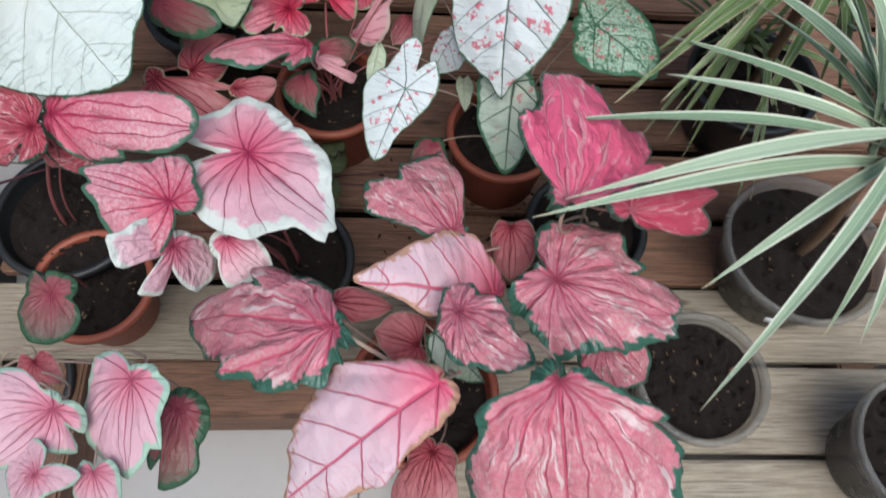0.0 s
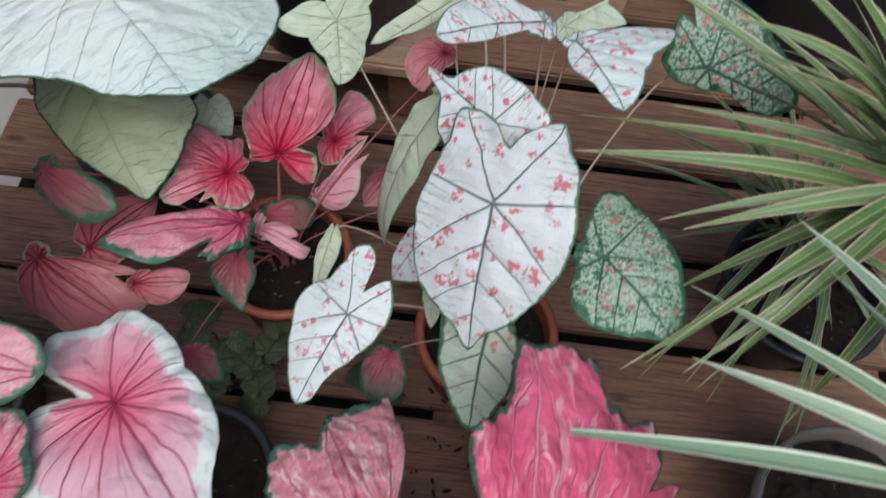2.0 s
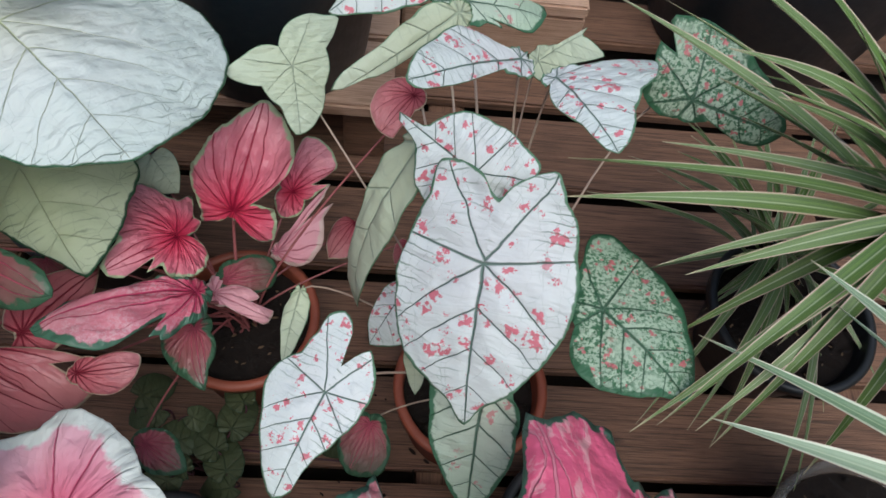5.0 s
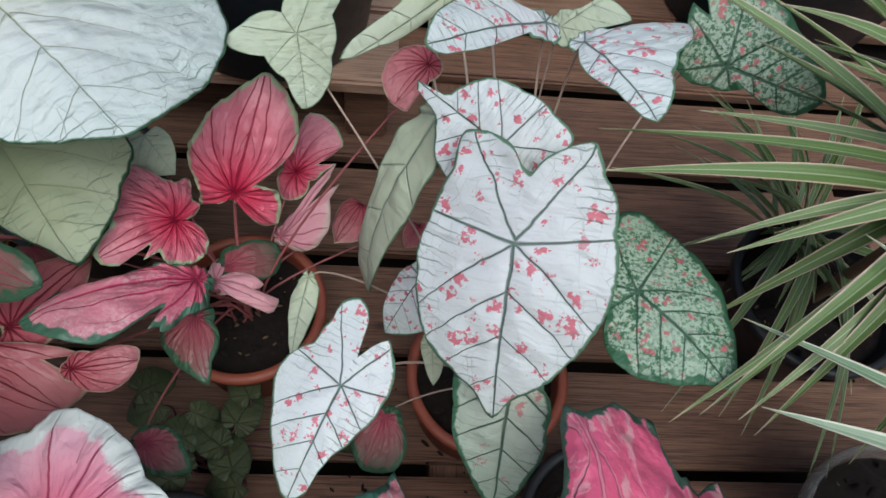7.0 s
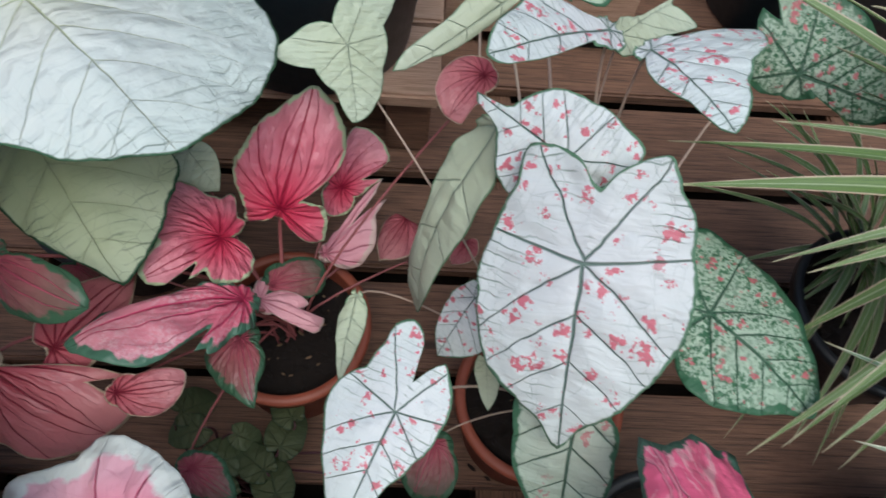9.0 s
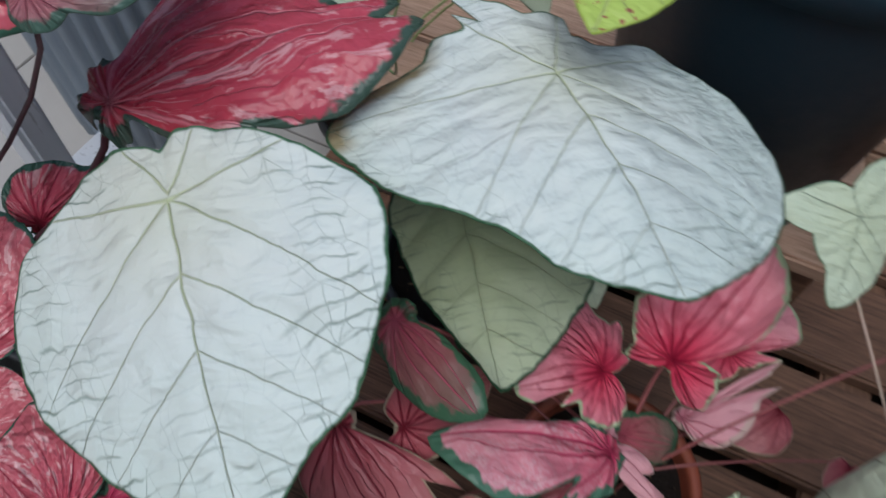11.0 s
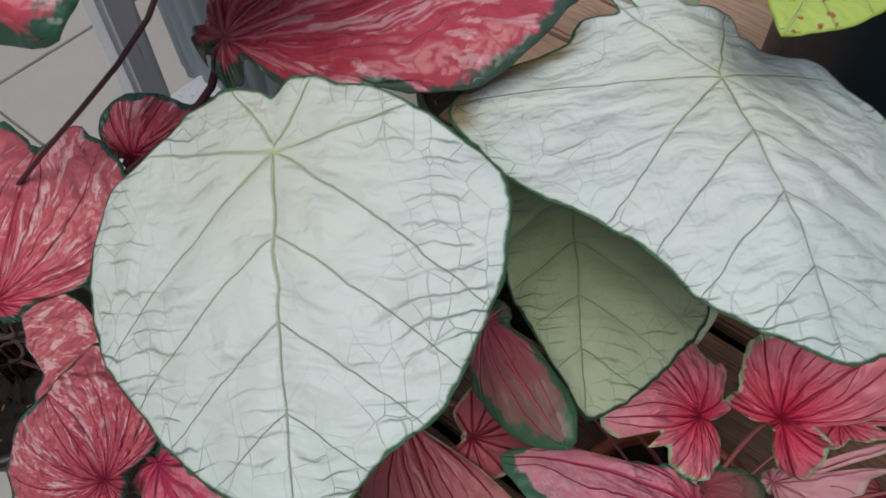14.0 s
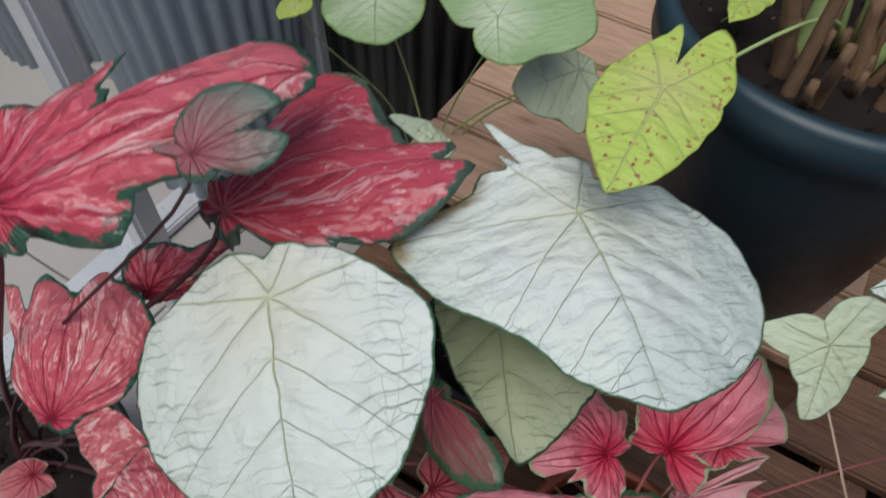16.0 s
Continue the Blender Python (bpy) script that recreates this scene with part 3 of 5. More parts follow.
platform = tagged(new("rear_platform"), "raised rear platform of pale sawn boards", "platform", kind="structure")
for x0, x1, y0, y1 in ((-0.60, 0.03, 0.96, 1.085), (-0.60, 0.032, 1.093, 1.183), (-0.60, 0.325, 1.19, 1.33), (-0.60, 0.32, 1.338, 1.47), (-0.6, 0.325, 1.478, 1.62)):
    board("platform_board", x0, x1, y0, y1, 0.14, 0.024, WOOD_PALE, platform)
for x, y in ((-0.5, 0.98), (-0.04, 0.98), (0.25, 1.22)):
    board("platform_bearer", x, x + 0.06, y, 1.6, 0.115, 0.115, WOOD_RED, platform)
board("platform_fascia", 0.035, 0.325, 1.192, 1.216, 0.114, 0.085, WOOD_PALE, platform)


# ---- pots ----
def soil_disc(radius, z, parent, seed):
    bm = bmesh.new()
    n, rings = 40, 9
    rows = []
    for i in range(1, rings + 1):
        r = radius * i / rings
        row = []
        for k in range(n):
            a = 2 * math.pi * k / n
            h = 0.011 * noise.noise((60 * r * math.cos(a), 60 * r * math.sin(a), seed)) + 0.008 * noise.noise((150 * r * math.cos(a), 150 * r * math.sin(a), seed))
            row.append(bm.verts.new((r * math.cos(a), r * math.sin(a), z + h * (1 if i < rings else 0.3))))
        rows.append(row)
    hub = bm.verts.new((0, 0, z))
    for k in range(n):
        bm.faces.new((hub, rows[0][k], rows[0][(k + 1) % n]))
        for lo, hi in zip(rows, rows[1:]):
            bm.faces.new((lo[k], hi[k], hi[(k + 1) % n], lo[(k + 1) % n]))
    rng = random.Random(seed)
    for _ in range(70):
        a, r, s = rng.uniform(0, 6.283), radius * 0.93 * math.sqrt(rng.random()), rng.uniform(0.0015, 0.005)
        bmesh.ops.create_icosphere(bm, subdivisions=1, radius=s, matrix=Matrix.Translation((r * math.cos(a), r * math.sin(a), z + 0.004)) @ Euler((rng.random() * 3, rng.random() * 3, 0)).to_matrix().to_4x4() @ Matrix.Diagonal((1.8, 1, 0.6, 1)))
    soil = part("soil", bm, SOIL, parent, "dark crumbly potting soil")
    bm = bmesh.new()
    for _ in range(26):
        a, r, s = rng.uniform(0, 6.283), radius * 0.9 * math.sqrt(rng.random()), rng.uniform(0.0006, 0.0017)
        bmesh.ops.create_icosphere(bm, subdivisions=1, radius=s, matrix=Matrix.Translation((r * math.cos(a), r * math.sin(a), z + 0.008)) @ Euler((rng.random() * 0.6, rng.random() * 0.6, rng.random() * 6)).to_matrix().to_4x4() @ Matrix.Diagonal((rng.uniform(1.0, 3.2), 1, 0.6, 1)))
    tagged(part("bark_chips", bm, BARK, soil, "pale brown bark chips on the soil"), kind="stuff")
    return soil


def pot(name, x, y, z, top_r, base_r, height, material, label, fill=0.82, rim=0.006, ribs=0, depth=0.0, n=56):
    thing = tagged(new(name), label, "pot", name.replace("_", " ") + "s on the patio")
    thing.location = (x, y, z)
    bm = bmesh.new()
    w = 0.0025
    turned(bm, [(0.001, 0.0), (base_r * 0.96, 0.0), (base_r, 0.004), (top_r * 0.975, height * 0.87), (top_r * 0.985, height * 0.88)], n, ribs, depth)
    turned(bm, [(top_r * 0.975 - w, height * 0.9), (base_r - w, 0.006), (0.001, 0.006)], n, ribs, depth)
    part("body", bm, material, thing)
    bm = bmesh.new()
    turned(bm, [(top_r * 0.976, height * 0.865), (top_r + rim, height * 0.875), (top_r + rim * 1.2, height * 0.98), (top_r + rim * 0.6, height), (top_r - w, height), (top_r - w * 1.6, height * 0.97), (top_r * 0.975 - w, height * 0.895)], n)
    part("rim", bm, material, thing)
    if fill:
        soil_disc((base_r + (top_r - base_r) * fill) - w - 0.001, height * fill, thing, int(abs(x * 1000) + abs(y * 731)))
    return thing


BASES = {}
for key, x, y, z, top_r, base_r, height, mat, label in (
    ("red", -0.125, 0.655, 0.0, 0.080, 0.070, 0.125, TERRACOTTA, "terracotta-coloured plastic pot on the timber deck"),
    ("spot", 0.138, 0.585, 0.0, 0.080, 0.068, 0.13, TERRACOTTA, "terracotta plastic pot under the spotted caladium"),
    ("pinkwhite", -0.165, 0.375, 0.0, 0.082, 0.062, 0.115, BLACKPOT, "black plastic pot with dark soil"),
    ("pinkgreen", -0.470, 0.435, 0.0, 0.095, 0.07, 0.125, BLACKPOT, "black pot with loose dark soil"),
    ("crinkle", 0.020, 0.190, 0.0, 0.090, 0.066, 0.13, TERRACOTTA, "brown pot beneath the crinkled pink caladium"),
    ("small", -0.425, 0.335, 0.0, 0.075, 0.056, 0.11, TERRACOTTA, "small terracotta pot beside the weathered board"),
    ("limepink", -0.560, 0.225, FLOOR_Z, 0.075, 0.056, 0.11, BLACKPOT, "black pot on the tiles under the mint-edged caladium"),
    ("hotpink", 0.250, 0.430, 0.0, 0.080, 0.060, 0.13, BLACKPOT, "black plastic pot under the hot pink caladium"),
    ("white", -0.330, 0.800, 0.0, 0.090, 0.068, 0.14, BLACKPOT, "black pot of the large white caladium"),
    ("redleft", -0.735, 0.410, FLOOR_Z, 0.105, 0.080, 0.16, BLACKPOT, "black pot of the crimson caladium"),
    ("green", -0.60, 1.06, FLOOR_Z, 0.08, 0.06, 0.13, BLACKPOT, "black pot of a green caladium beside the platform"),
):
    pot("plant_pot", x, y, z, top_r, base_r, height, mat, label)
    BASES[key] = Vector((x, y, z + height * 0.8))
for x, y, r in ((0.385, 0.215, 0.084), (0.565, 0.405, 0.112), (0.668, 0.125, 0.092)):
    pot("clear_pot", x, y, 0.0, r, r * 0.74, 0.13, CLEAR, "smoky clear plastic nursery pot filled with brown soil", 0.84, 0.004)
pot("grass_pot", 0.545, 0.70, 0.0, 0.10, 0.075, 0.13, BLACKPOT, "black pot of the striped strap-leaf plant")
BASES["yellow"] = Vector((-0.14, 1.07, 0.45))
pot("navy_pot", -0.140, 1.075, 0.14, 0.172, 0.128, 0.36, BLUEPOT, "large navy plastic pot with brown soil on the platform", 0.86, 0.010, n=80)
pot("navy_pot", 0.68, 1.36, 0.0, 0.25, 0.19, 0.42, BLUEPOT, "large navy plastic pot standing on the deck", 0.86, 0.010, n=80)
for x, y, r, h in ((-1.01, 1.03, 0.17, 0.66), (-1.58, 1.12, 0.17, 0.66)):
    pot("ribbed_planter", x, y, FLOOR_Z, r, r * 0.84, h, GREYPOT, "slate grey planter with vertical ribs on the tiles", 0.85, 0.008, 32, 0.08, 192)
pot("black_planter", -0.80, 1.36, FLOOR_Z, 0.20, 0.17, 0.58, BLACKPOT, "tall black ribbed planter on the tiles behind the stand", 0.85, 0.008, 32, 0.06, 160)


# ---- steel stand beside the deck ----
def steel_stand():
    thing = tagged(new("steel_stand"), "shiny steel plant stand with square legs on the tiles", "stand")
    for x, y in ((-0.852, 0.718), (-0.93, 1.21)):
        bm = bmesh.new()
        box(bm, (0.04, 0.04, 0.95), (x, y, FLOOR_Z + 0.475), 0.006)
        part("leg", bm, STEEL, thing, smooth=False)
    bm = bmesh.new()
    box(bm, (0.035, 0.50, 0.02), (-0.9075, 0.97, 0.80), 0.004)
    part("top_rail", bm, STEEL, thing, smooth=False)
    bm = bmesh.new()
    box(bm, (0.06, 0.9, 0.02), (-0.99, 0.55, FLOOR_Z + 0.02), 0.004)
    part("foot_rail", bm, STEEL, thing, smooth=False)
    return thing


steel_stand()

# ---- caladium plants ----
PLANTS = {}
BASES["weed"] = Vector((-0.19, 0.52, 0.01))
for key, label in (
    ("white", "caladium with large white dark-veined leaves, thin green edges"), ("spot", "white caladium with dark green veins and red blotches"),
    ("red", "small caladium with red and pink lime-edged leaves in a terracotta pot"), ("pinkwhite", "pink caladium with broad white leaf margins"),
    ("pinkgreen", "pink caladium with dark green leaf edges"), ("crinkle", "crinkled pink caladium with painted-in pale glints and green edges"),
    ("limepink", "pale pink caladium with mint green leaf edges"), ("hotpink", "vivid hot pink caladium with ragged dark margins"),
    ("redleft", "crimson caladium with glossy green-edged leaves beside the stand"), ("yellow", "yellow-green caladium leaf speckled with red dots"),
    ("small", "small pink caladium seedling with dark green leaf edges"),
    ("weed", "low dark seedling leaves beside the terracotta pot"),
    ("green", "green and white clouded caladium beside the platform"),
):
    PLANTS[key] = tagged(new("caladium_plant"), label, "plant", "caladium plants")
    PLANTS[key].location = BASES[key]
STEMS = {"white": STEM_PALE, "spot": STEM_PALE, "red": STEM_RED, "pinkwhite": STEM_RED, "pinkgreen": STEM_RED, "crinkle": STEM_PALE, "limepink": STEM_PALE,
         "hotpink": STEM_PALE, "redleft": STEM_DARK, "yellow": STEM_GREEN, "green": STEM_GREEN, "weed": STEM_DARK, "small": STEM_RED}


def outline(left, right, sinus, tipf, rag, seed, n):
    """The blade's radius about the petiole's point at n even angles, the tip at distance 1 along u."""
    rng = random.Random(seed)
    halves = []
    for xw, w, lx, ly in (left, right):
        mid = ((xw + lx) / 2, (w + ly) / 2)
        dx, dy = lx - xw, ly - w
        bulge = (mid[0] + 0.14 * dy, mid[1] - 0.14 * dx)
        keys = [(1.0, 0.0), (1 - 0.45 * (1 - xw), 0.62 * w * (0.6 + 0.55 * tipf)), (xw, w), bulge, (lx, ly), (lx * 0.75 + sinus * 0.25, ly * 0.32), (sinus, 0.0)]
        keys = [np.array(k) for k in keys]
        keys = [2 * keys[0] - keys[1] + np.array((0.0, 0.05))] + keys + [2 * keys[-1] - keys[-2]]
        pts = []
        for a, b, c, d in zip(keys, keys[1:], keys[2:], keys[3:]):
            for t in np.linspace(0, 1, 16, endpoint=False):
                pts.append(0.5 * (2 * b + (c - a) * t + (2 * a - 5 * b + 4 * c - d) * t * t + (3 * b - a - 3 * c + d) * t**3))
        pts.append(keys[-2])
        pts = np.array(pts)
        th = np.maximum.accumulate(np.arctan2(np.maximum(pts[:, 1], 0), pts[:, 0])) + np.arange(len(pts)) * 1e-6
        halves.append((th, np.hypot(pts[:, 0], pts[:, 1])))
    out = []
    for k in range(n):
        a = -math.pi + 2 * math.pi * k / n
        th, r = halves[0] if a >= 0 else halves[1]
        rr = float(np.interp(abs(a), th, r))
        tooth = noise.noise((7 * math.cos(a), 7 * math.sin(a), seed * 1.7)) * 0.6 + noise.noise((17 * math.cos(a), 17 * math.sin(a), seed * 2.3)) * 0.5 + noise.noise((2.6 * math.cos(a), 2.6 * math.sin(a), seed * 3.7)) * 0.7
        out.append((a, rr * (1 + (rag + 0.02) * tooth)))
    return out


def lobed(lobes, rag, seed, n):
    """The blade's radius at n even angles, from its lobes and notches: (degrees from the tip, reach as a share of the blade's length)."""
    keys = sorted(((d + 180) % 360 - 180, r) for d, r in lobes)
    at, reach = [d for d, _ in keys], [r for _, r in keys]
    fine = np.arange(-180, 180, 0.5)
    r = np.interp(fine, at, reach, period=360)
    soft = np.exp(-((np.arange(-12, 13) * 0.5 / 1.9) ** 2))
    r = np.convolve(np.concatenate((r[-12:], r, r[:12])), soft / soft.sum(), "valid")
    out = []
    for k in range(n):
        a = -math.pi + 2 * math.pi * k / n
        tooth = noise.noise((9 * math.cos(a), 9 * math.sin(a), seed * 1.7)) * 0.6 + noise.noise((21 * math.cos(a), 21 * math.sin(a), seed * 2.3)) * 0.6
        out.append((a, float(np.interp(math.degrees(a), fine, r, period=360)) * (1 + (0.8 * rag + 0.012) * tooth)))
    return out


def blade_height(kind, u, v, ang, s, seed, wide, arch, fold, wave, hook):
    """How far the blade rises over its plane, as a share of its length; s runs from 0 at the petiole's point to 1 at the rim."""
    z = 4 * arch * (u * (1 - u) if u > 0 else u * (1 + 0.5 * u))
    z += fold * (math.sqrt(v * v + 0.004) - 0.063) - 0.10 * (v / max(wide, 0.2)) ** 2 * wide - (0.0 if kind in GREENISH else 0.035) * s**7
    z += wave * s**3 * math.sin(7 * ang + seed * 1.3) + wave * 0.7 * s**4 * math.sin(15 * ang + seed * 2.1)
    z += wave * 1.4 * s * noise.noise((3.2 * u + seed, 3.2 * v, seed * 0.7))
    if kind in GREENISH:
        side = (u - 0.66 * abs(v) - 0.42 * v * v) / 0.235
        quilt = 1 - (2 * abs(side - math.floor(side) - 0.5)) ** 2 if side > -0.2 else 0.5
        z += 0.016 * (quilt - 0.5) * min(1.0, abs(v) * 8) * (1 - s**3)
    else:
        z += 0.026 * s * (abs(math.sin(4.0 * ang + 0.35 * math.sin(3 * ang + seed))) - 0.5) * (1 - 0.5 * s**4)
        z += 0.010 * s * noise.noise((14 * u, 14 * v, seed * 0.9))
    z -= 0.022 * math.exp(-(v / 0.03) ** 2) * (0.4 if u > 0 else 0.1)
    z += 0.012 * noise.noise((9 * u + seed * 3.1, 9 * v, seed * 1.1)) * min(1.0, 3 * s)
    return z - hook * max(0.0, u - 0.75) ** 2 * 8


COUNT = [0]


def leaf(plant, kind, a, tip, normal, left=(), right=(), sinus=0.0, arch=0.05, fold=-0.08, wave=0.016, tipf=0.7, rag=0.0, hook=0.0, lobes=()):
    COUNT[0] += 1
    seed = COUNT[0]
    thing = PLANTS[plant]
    a, tip, normal = Vector(a), Vector(tip), Vector(normal)
    size = (tip - a).length
    ux = (tip - a).normalized()
    uy = normal.cross(ux).normalized()
    uz = ux.cross(uy)
    n, rings = (180, 30) if size > 0.10 else (88, 20)
    edge_line = lobed(lobes, rag, seed, n) if lobes else outline(left, right, sinus, tipf, rag, seed, n)
    wide = max(r * abs(math.sin(ang)) for ang, r in edge_line)
    rows, far = [], []
    for i in range(rings + 1):
        s = (i / rings) ** 0.8
        row, gap = [], []
        for ang, r in edge_line if i else edge_line[:1]:
            u, v = s * r * math.cos(ang), s * r * math.sin(ang)
            row.append((u, v, blade_height(kind, u, v, ang, s, seed, wide, arch, fold, wave, hook)))
            gap.append((1 - s) * r)
        rows.append(row)
        far.append(gap)
    verts, uvs, edges_at, faces, mats = [], [], [], [], []
    thick = 0.0007
    for face_side in (0, 1):
        for row, gap in zip(rows, far):
            for (u, v, z), g in zip(row, gap):
                verts.append(a + (ux * u + uy * v + uz * z) * size - uz * (thick * face_side) - thing.location)
                uvs.append((0.5 + u / 2, 0.5 + v / 2))
                edges_at.append(g)
    half = len(verts) // 2
    for face_side in (0, 1):
        o = half * face_side
        for k in range(n):
            k2 = (k + 1) % n
            f = (o, o + 1 + k, o + 1 + k2)
            faces.append(f if not face_side else f[::-1])
            mats.append(face_side)
            for i in range(rings - 1):
                b, c = o + 1 + i * n, o + 1 + (i + 1) * n
                f = (b + k, c + k, c + k2, b + k2)
                faces.append(f if not face_side else f[::-1])
                mats.append(face_side)
    last = 1 + (rings - 1) * n
    for k in range(n):
        k2 = (k + 1) % n
        faces.append((last + k, half + last + k, half + last + k2, last + k2))
        mats.append(0)
    mesh = bpy.data.meshes.new("leaf")
    mesh.from_pydata(verts, [], faces)
    mesh.materials.append(LEAF[kind])
    mesh.materials.append(UNDER["green" if kind in GREENISH else "red"])
    mesh.polygons.foreach_set("material_index", mats)
    mesh.polygons.foreach_set("use_smooth", [True] * len(faces))
    layer = mesh.uv_layers.new(name="UVMap")
    loops = np.zeros(len(mesh.loops), dtype=np.int32)
    mesh.loops.foreach_get("vertex_index", loops)
    layer.data.foreach_set("uv", np.array(uvs, dtype=np.float32)[loops].ravel())
    mesh.attributes.new("edge", "FLOAT", "POINT").data.foreach_set("value", edges_at)
    blade = new("leaf", mesh)
    blade.parent = thing
    # petiole, from the soil up to the back of the blade
    start = Vector((0.012 * math.sin(seed * 2.4), 0.012 * math.cos(seed * 1.9), -0.01))
    end = a - thing.location - uz * 0.0035 - ux * 0.002
    reach = max(0.05, (end - start).length)
    handle = end - uz * reach * 0.22 - ux * reach * 0.10
    pts = curve_points(start, start + Vector((0, 0, reach * 0.45)), handle, end, 12)
    bm = bmesh.new()
    thick_r = (0.0009 + 0.0085 * min(size, 0.2)) * {"redleft": 1.25, "spot": 0.75}.get(plant, 1.0)
    tube(bm, pts, [thick_r * (1.25 - 0.5 * k / 12) for k in range(13)], 8)
    part("petiole", bm, STEMS[plant], blade)
    return blade

leaf("white", "white", (-0.414, 0.562, 0.461), (-0.303, 0.449, 0.395), (-0.020, -0.520, 0.854), arch=0.03, fold=-0.03, wave=0.008, rag=0.004, lobes=((-175, 0.18), (-156, 0.24), (-134, 0.32), (-111, 0.39), (-97, 0.48), (-91, 0.61), (-78, 0.68), (-67, 0.76), (-44, 0.80), (-21, 0.89), (0, 1.00), (5, 1.00), (13, 0.89), (25, 0.85), (45, 0.76), (67, 0.69), (75, 0.65), (88, 0.50), (97, 0.43), (109, 0.36), (133, 0.26), (164, 0.23)))
leaf("white", "whitescorch", (-0.266, 0.739, 0.471), (-0.152, 0.637, 0.450), (0.169, -0.013, 0.986), arch=0.05, fold=-0.24, wave=0.01, rag=0.004, lobes=((-169, 0.52), (-164, 0.70), (-162, 0.88), (-157, 0.22), (-155, 0.66), (-153, 0.48), (-150, 0.43), (-140, 0.53), (-124, 0.51), (-116, 0.59), (-100, 0.89), (-82, 0.81), (-74, 0.79), (-51, 0.71), (-40, 0.71), (-17, 0.87), (0, 1.00), (14, 1.01), (54, 1.07), (78, 1.03), (97, 0.79), (109, 0.71), (111, 0.46), (138, 0.30), (146, 0.43), (174, 0.39)))
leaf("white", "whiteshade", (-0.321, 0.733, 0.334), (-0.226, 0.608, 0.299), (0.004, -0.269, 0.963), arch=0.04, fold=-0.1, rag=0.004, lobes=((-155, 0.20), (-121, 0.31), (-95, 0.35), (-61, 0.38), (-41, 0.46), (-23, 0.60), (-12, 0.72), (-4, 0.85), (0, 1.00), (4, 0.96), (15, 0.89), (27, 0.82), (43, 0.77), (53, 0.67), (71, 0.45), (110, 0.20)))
leaf("spot", "spot", (0.105, 0.580, 0.432), (0.102, 0.483, 0.339), (-0.393, -0.632, 0.668), arch=0.06, fold=-0.05, wave=0.006, rag=0.004, lobes=((-176, 0.39), (-169, 0.50), (-147, 0.63), (-141, 0.60), (-130, 0.50), (-96, 0.48), (-64, 0.57), (-44, 0.67), (-33, 0.74), (-21, 0.77), (-7, 0.84), (0, 1.01), (5, 0.85), (29, 0.68), (46, 0.61), (73, 0.54), (102, 0.49), (125, 0.54), (135, 0.54), (150, 0.63), (168, 0.46), (176, 0.35)))
leaf("spot", "spot", (-0.009, 0.513, 0.319), (-0.046, 0.434, 0.279), (-0.269, -0.325, 0.907), arch=0.05, fold=-0.06, wave=0.006, rag=0.004, lobes=((-179, 0.33), (-178, 0.51), (-171, 0.65), (-163, 0.71), (-151, 0.67), (-143, 0.54), (-117, 0.42), (-91, 0.53), (-69, 0.59), (-48, 0.59), (-27, 0.70), (0, 1.00), (10, 0.72), (10, 0.86), (20, 0.54), (46, 0.40), (89, 0.36), (149, 0.47), (160, 0.52), (176, 0.23)))
leaf("spot", "greenspot", (0.216, 0.581, 0.364), (0.281, 0.507, 0.357), (0.107, -0.009, 0.994), arch=0.06, fold=-0.06, wave=0.008, lobes=((-179, 0.25), (-98, 0.30), (-83, 0.46), (-68, 0.63), (-52, 0.70), (-32, 0.75), (-11, 0.84), (0, 1.00), (21, 0.87), (38, 0.76), (61, 0.76), (83, 0.77), (105, 0.78), (120, 0.91), (135, 0.84), (149, 0.51)))
leaf("spot", "spot", (0.097, 0.652, 0.444), (0.033, 0.706, 0.448), (-0.427, -0.552, 0.716), arch=0.05, fold=0.02, wave=0.008, lobes=((-148, 0.54), (-137, 0.60), (-114, 0.50), (-75, 0.48), (-43, 0.57), (-25, 0.59), (-4, 0.62), (0, 1.00), (5, 0.89), (6, 0.76), (13, 0.63), (28, 0.59), (50, 0.60), (67, 0.56), (99, 0.42), (171, 0.32)))
leaf("spot", "greenvein", (0.118, 0.512, 0.340), (0.115, 0.433, 0.255), (-0.306, -0.695, 0.650), arch=0.05, fold=-0.08, wave=0.01, lobes=((-127, 0.24), (-95, 0.37), (-56, 0.43), (-30, 0.62), (-14, 0.75), (-3, 0.97), (1, 1.01), (8, 0.88), (17, 0.70), (44, 0.39), (88, 0.21), (154, 0.16)))
leaf("spot", "paleunder", (0.055, 0.697, 0.418), (0.005, 0.624, 0.237), (-0.810, -0.431, 0.397), arch=0.1, fold=-0.25, lobes=((-125, 0.02), (-49, 0.15), (-32, 0.26), (-21, 0.33), (-12, 0.45), (-12, 0.60), (-9, 0.80), (-9, 1.10), (-4, 1.11), (5, 0.81), (10, 0.60), (16, 0.47), (31, 0.26), (36, 0.22), (39, 0.12), (142, 0.01)))
leaf("spot", "spot", (0.165, 0.753, 0.448), (0.204, 0.661, 0.468), (-0.176, 0.132, 0.976), arch=0.08, fold=-0.1, wave=0.012, lobes=((-46, 0.14), (-32, 0.38), (-10, 0.63), (-6, 0.88), (0, 1.00), (9, 0.92), (29, 0.73), (51, 0.70), (89, 1.00), (97, 0.68), (103, 0.29), (173, 0.10)))
leaf("spot", "spot", (0.137, 0.771, 0.448), (0.039, 0.710, 0.475), (0.288, -0.035, 0.957), arch=0.05, fold=0.05, wave=0.012, lobes=((-46, 0.33), (-46, 0.11), (-40, 0.52), (-23, 0.68), (-9, 0.90), (-1, 0.99), (4, 0.98), (8, 0.83), (13, 0.55), (17, 0.24), (179, 0.07)))
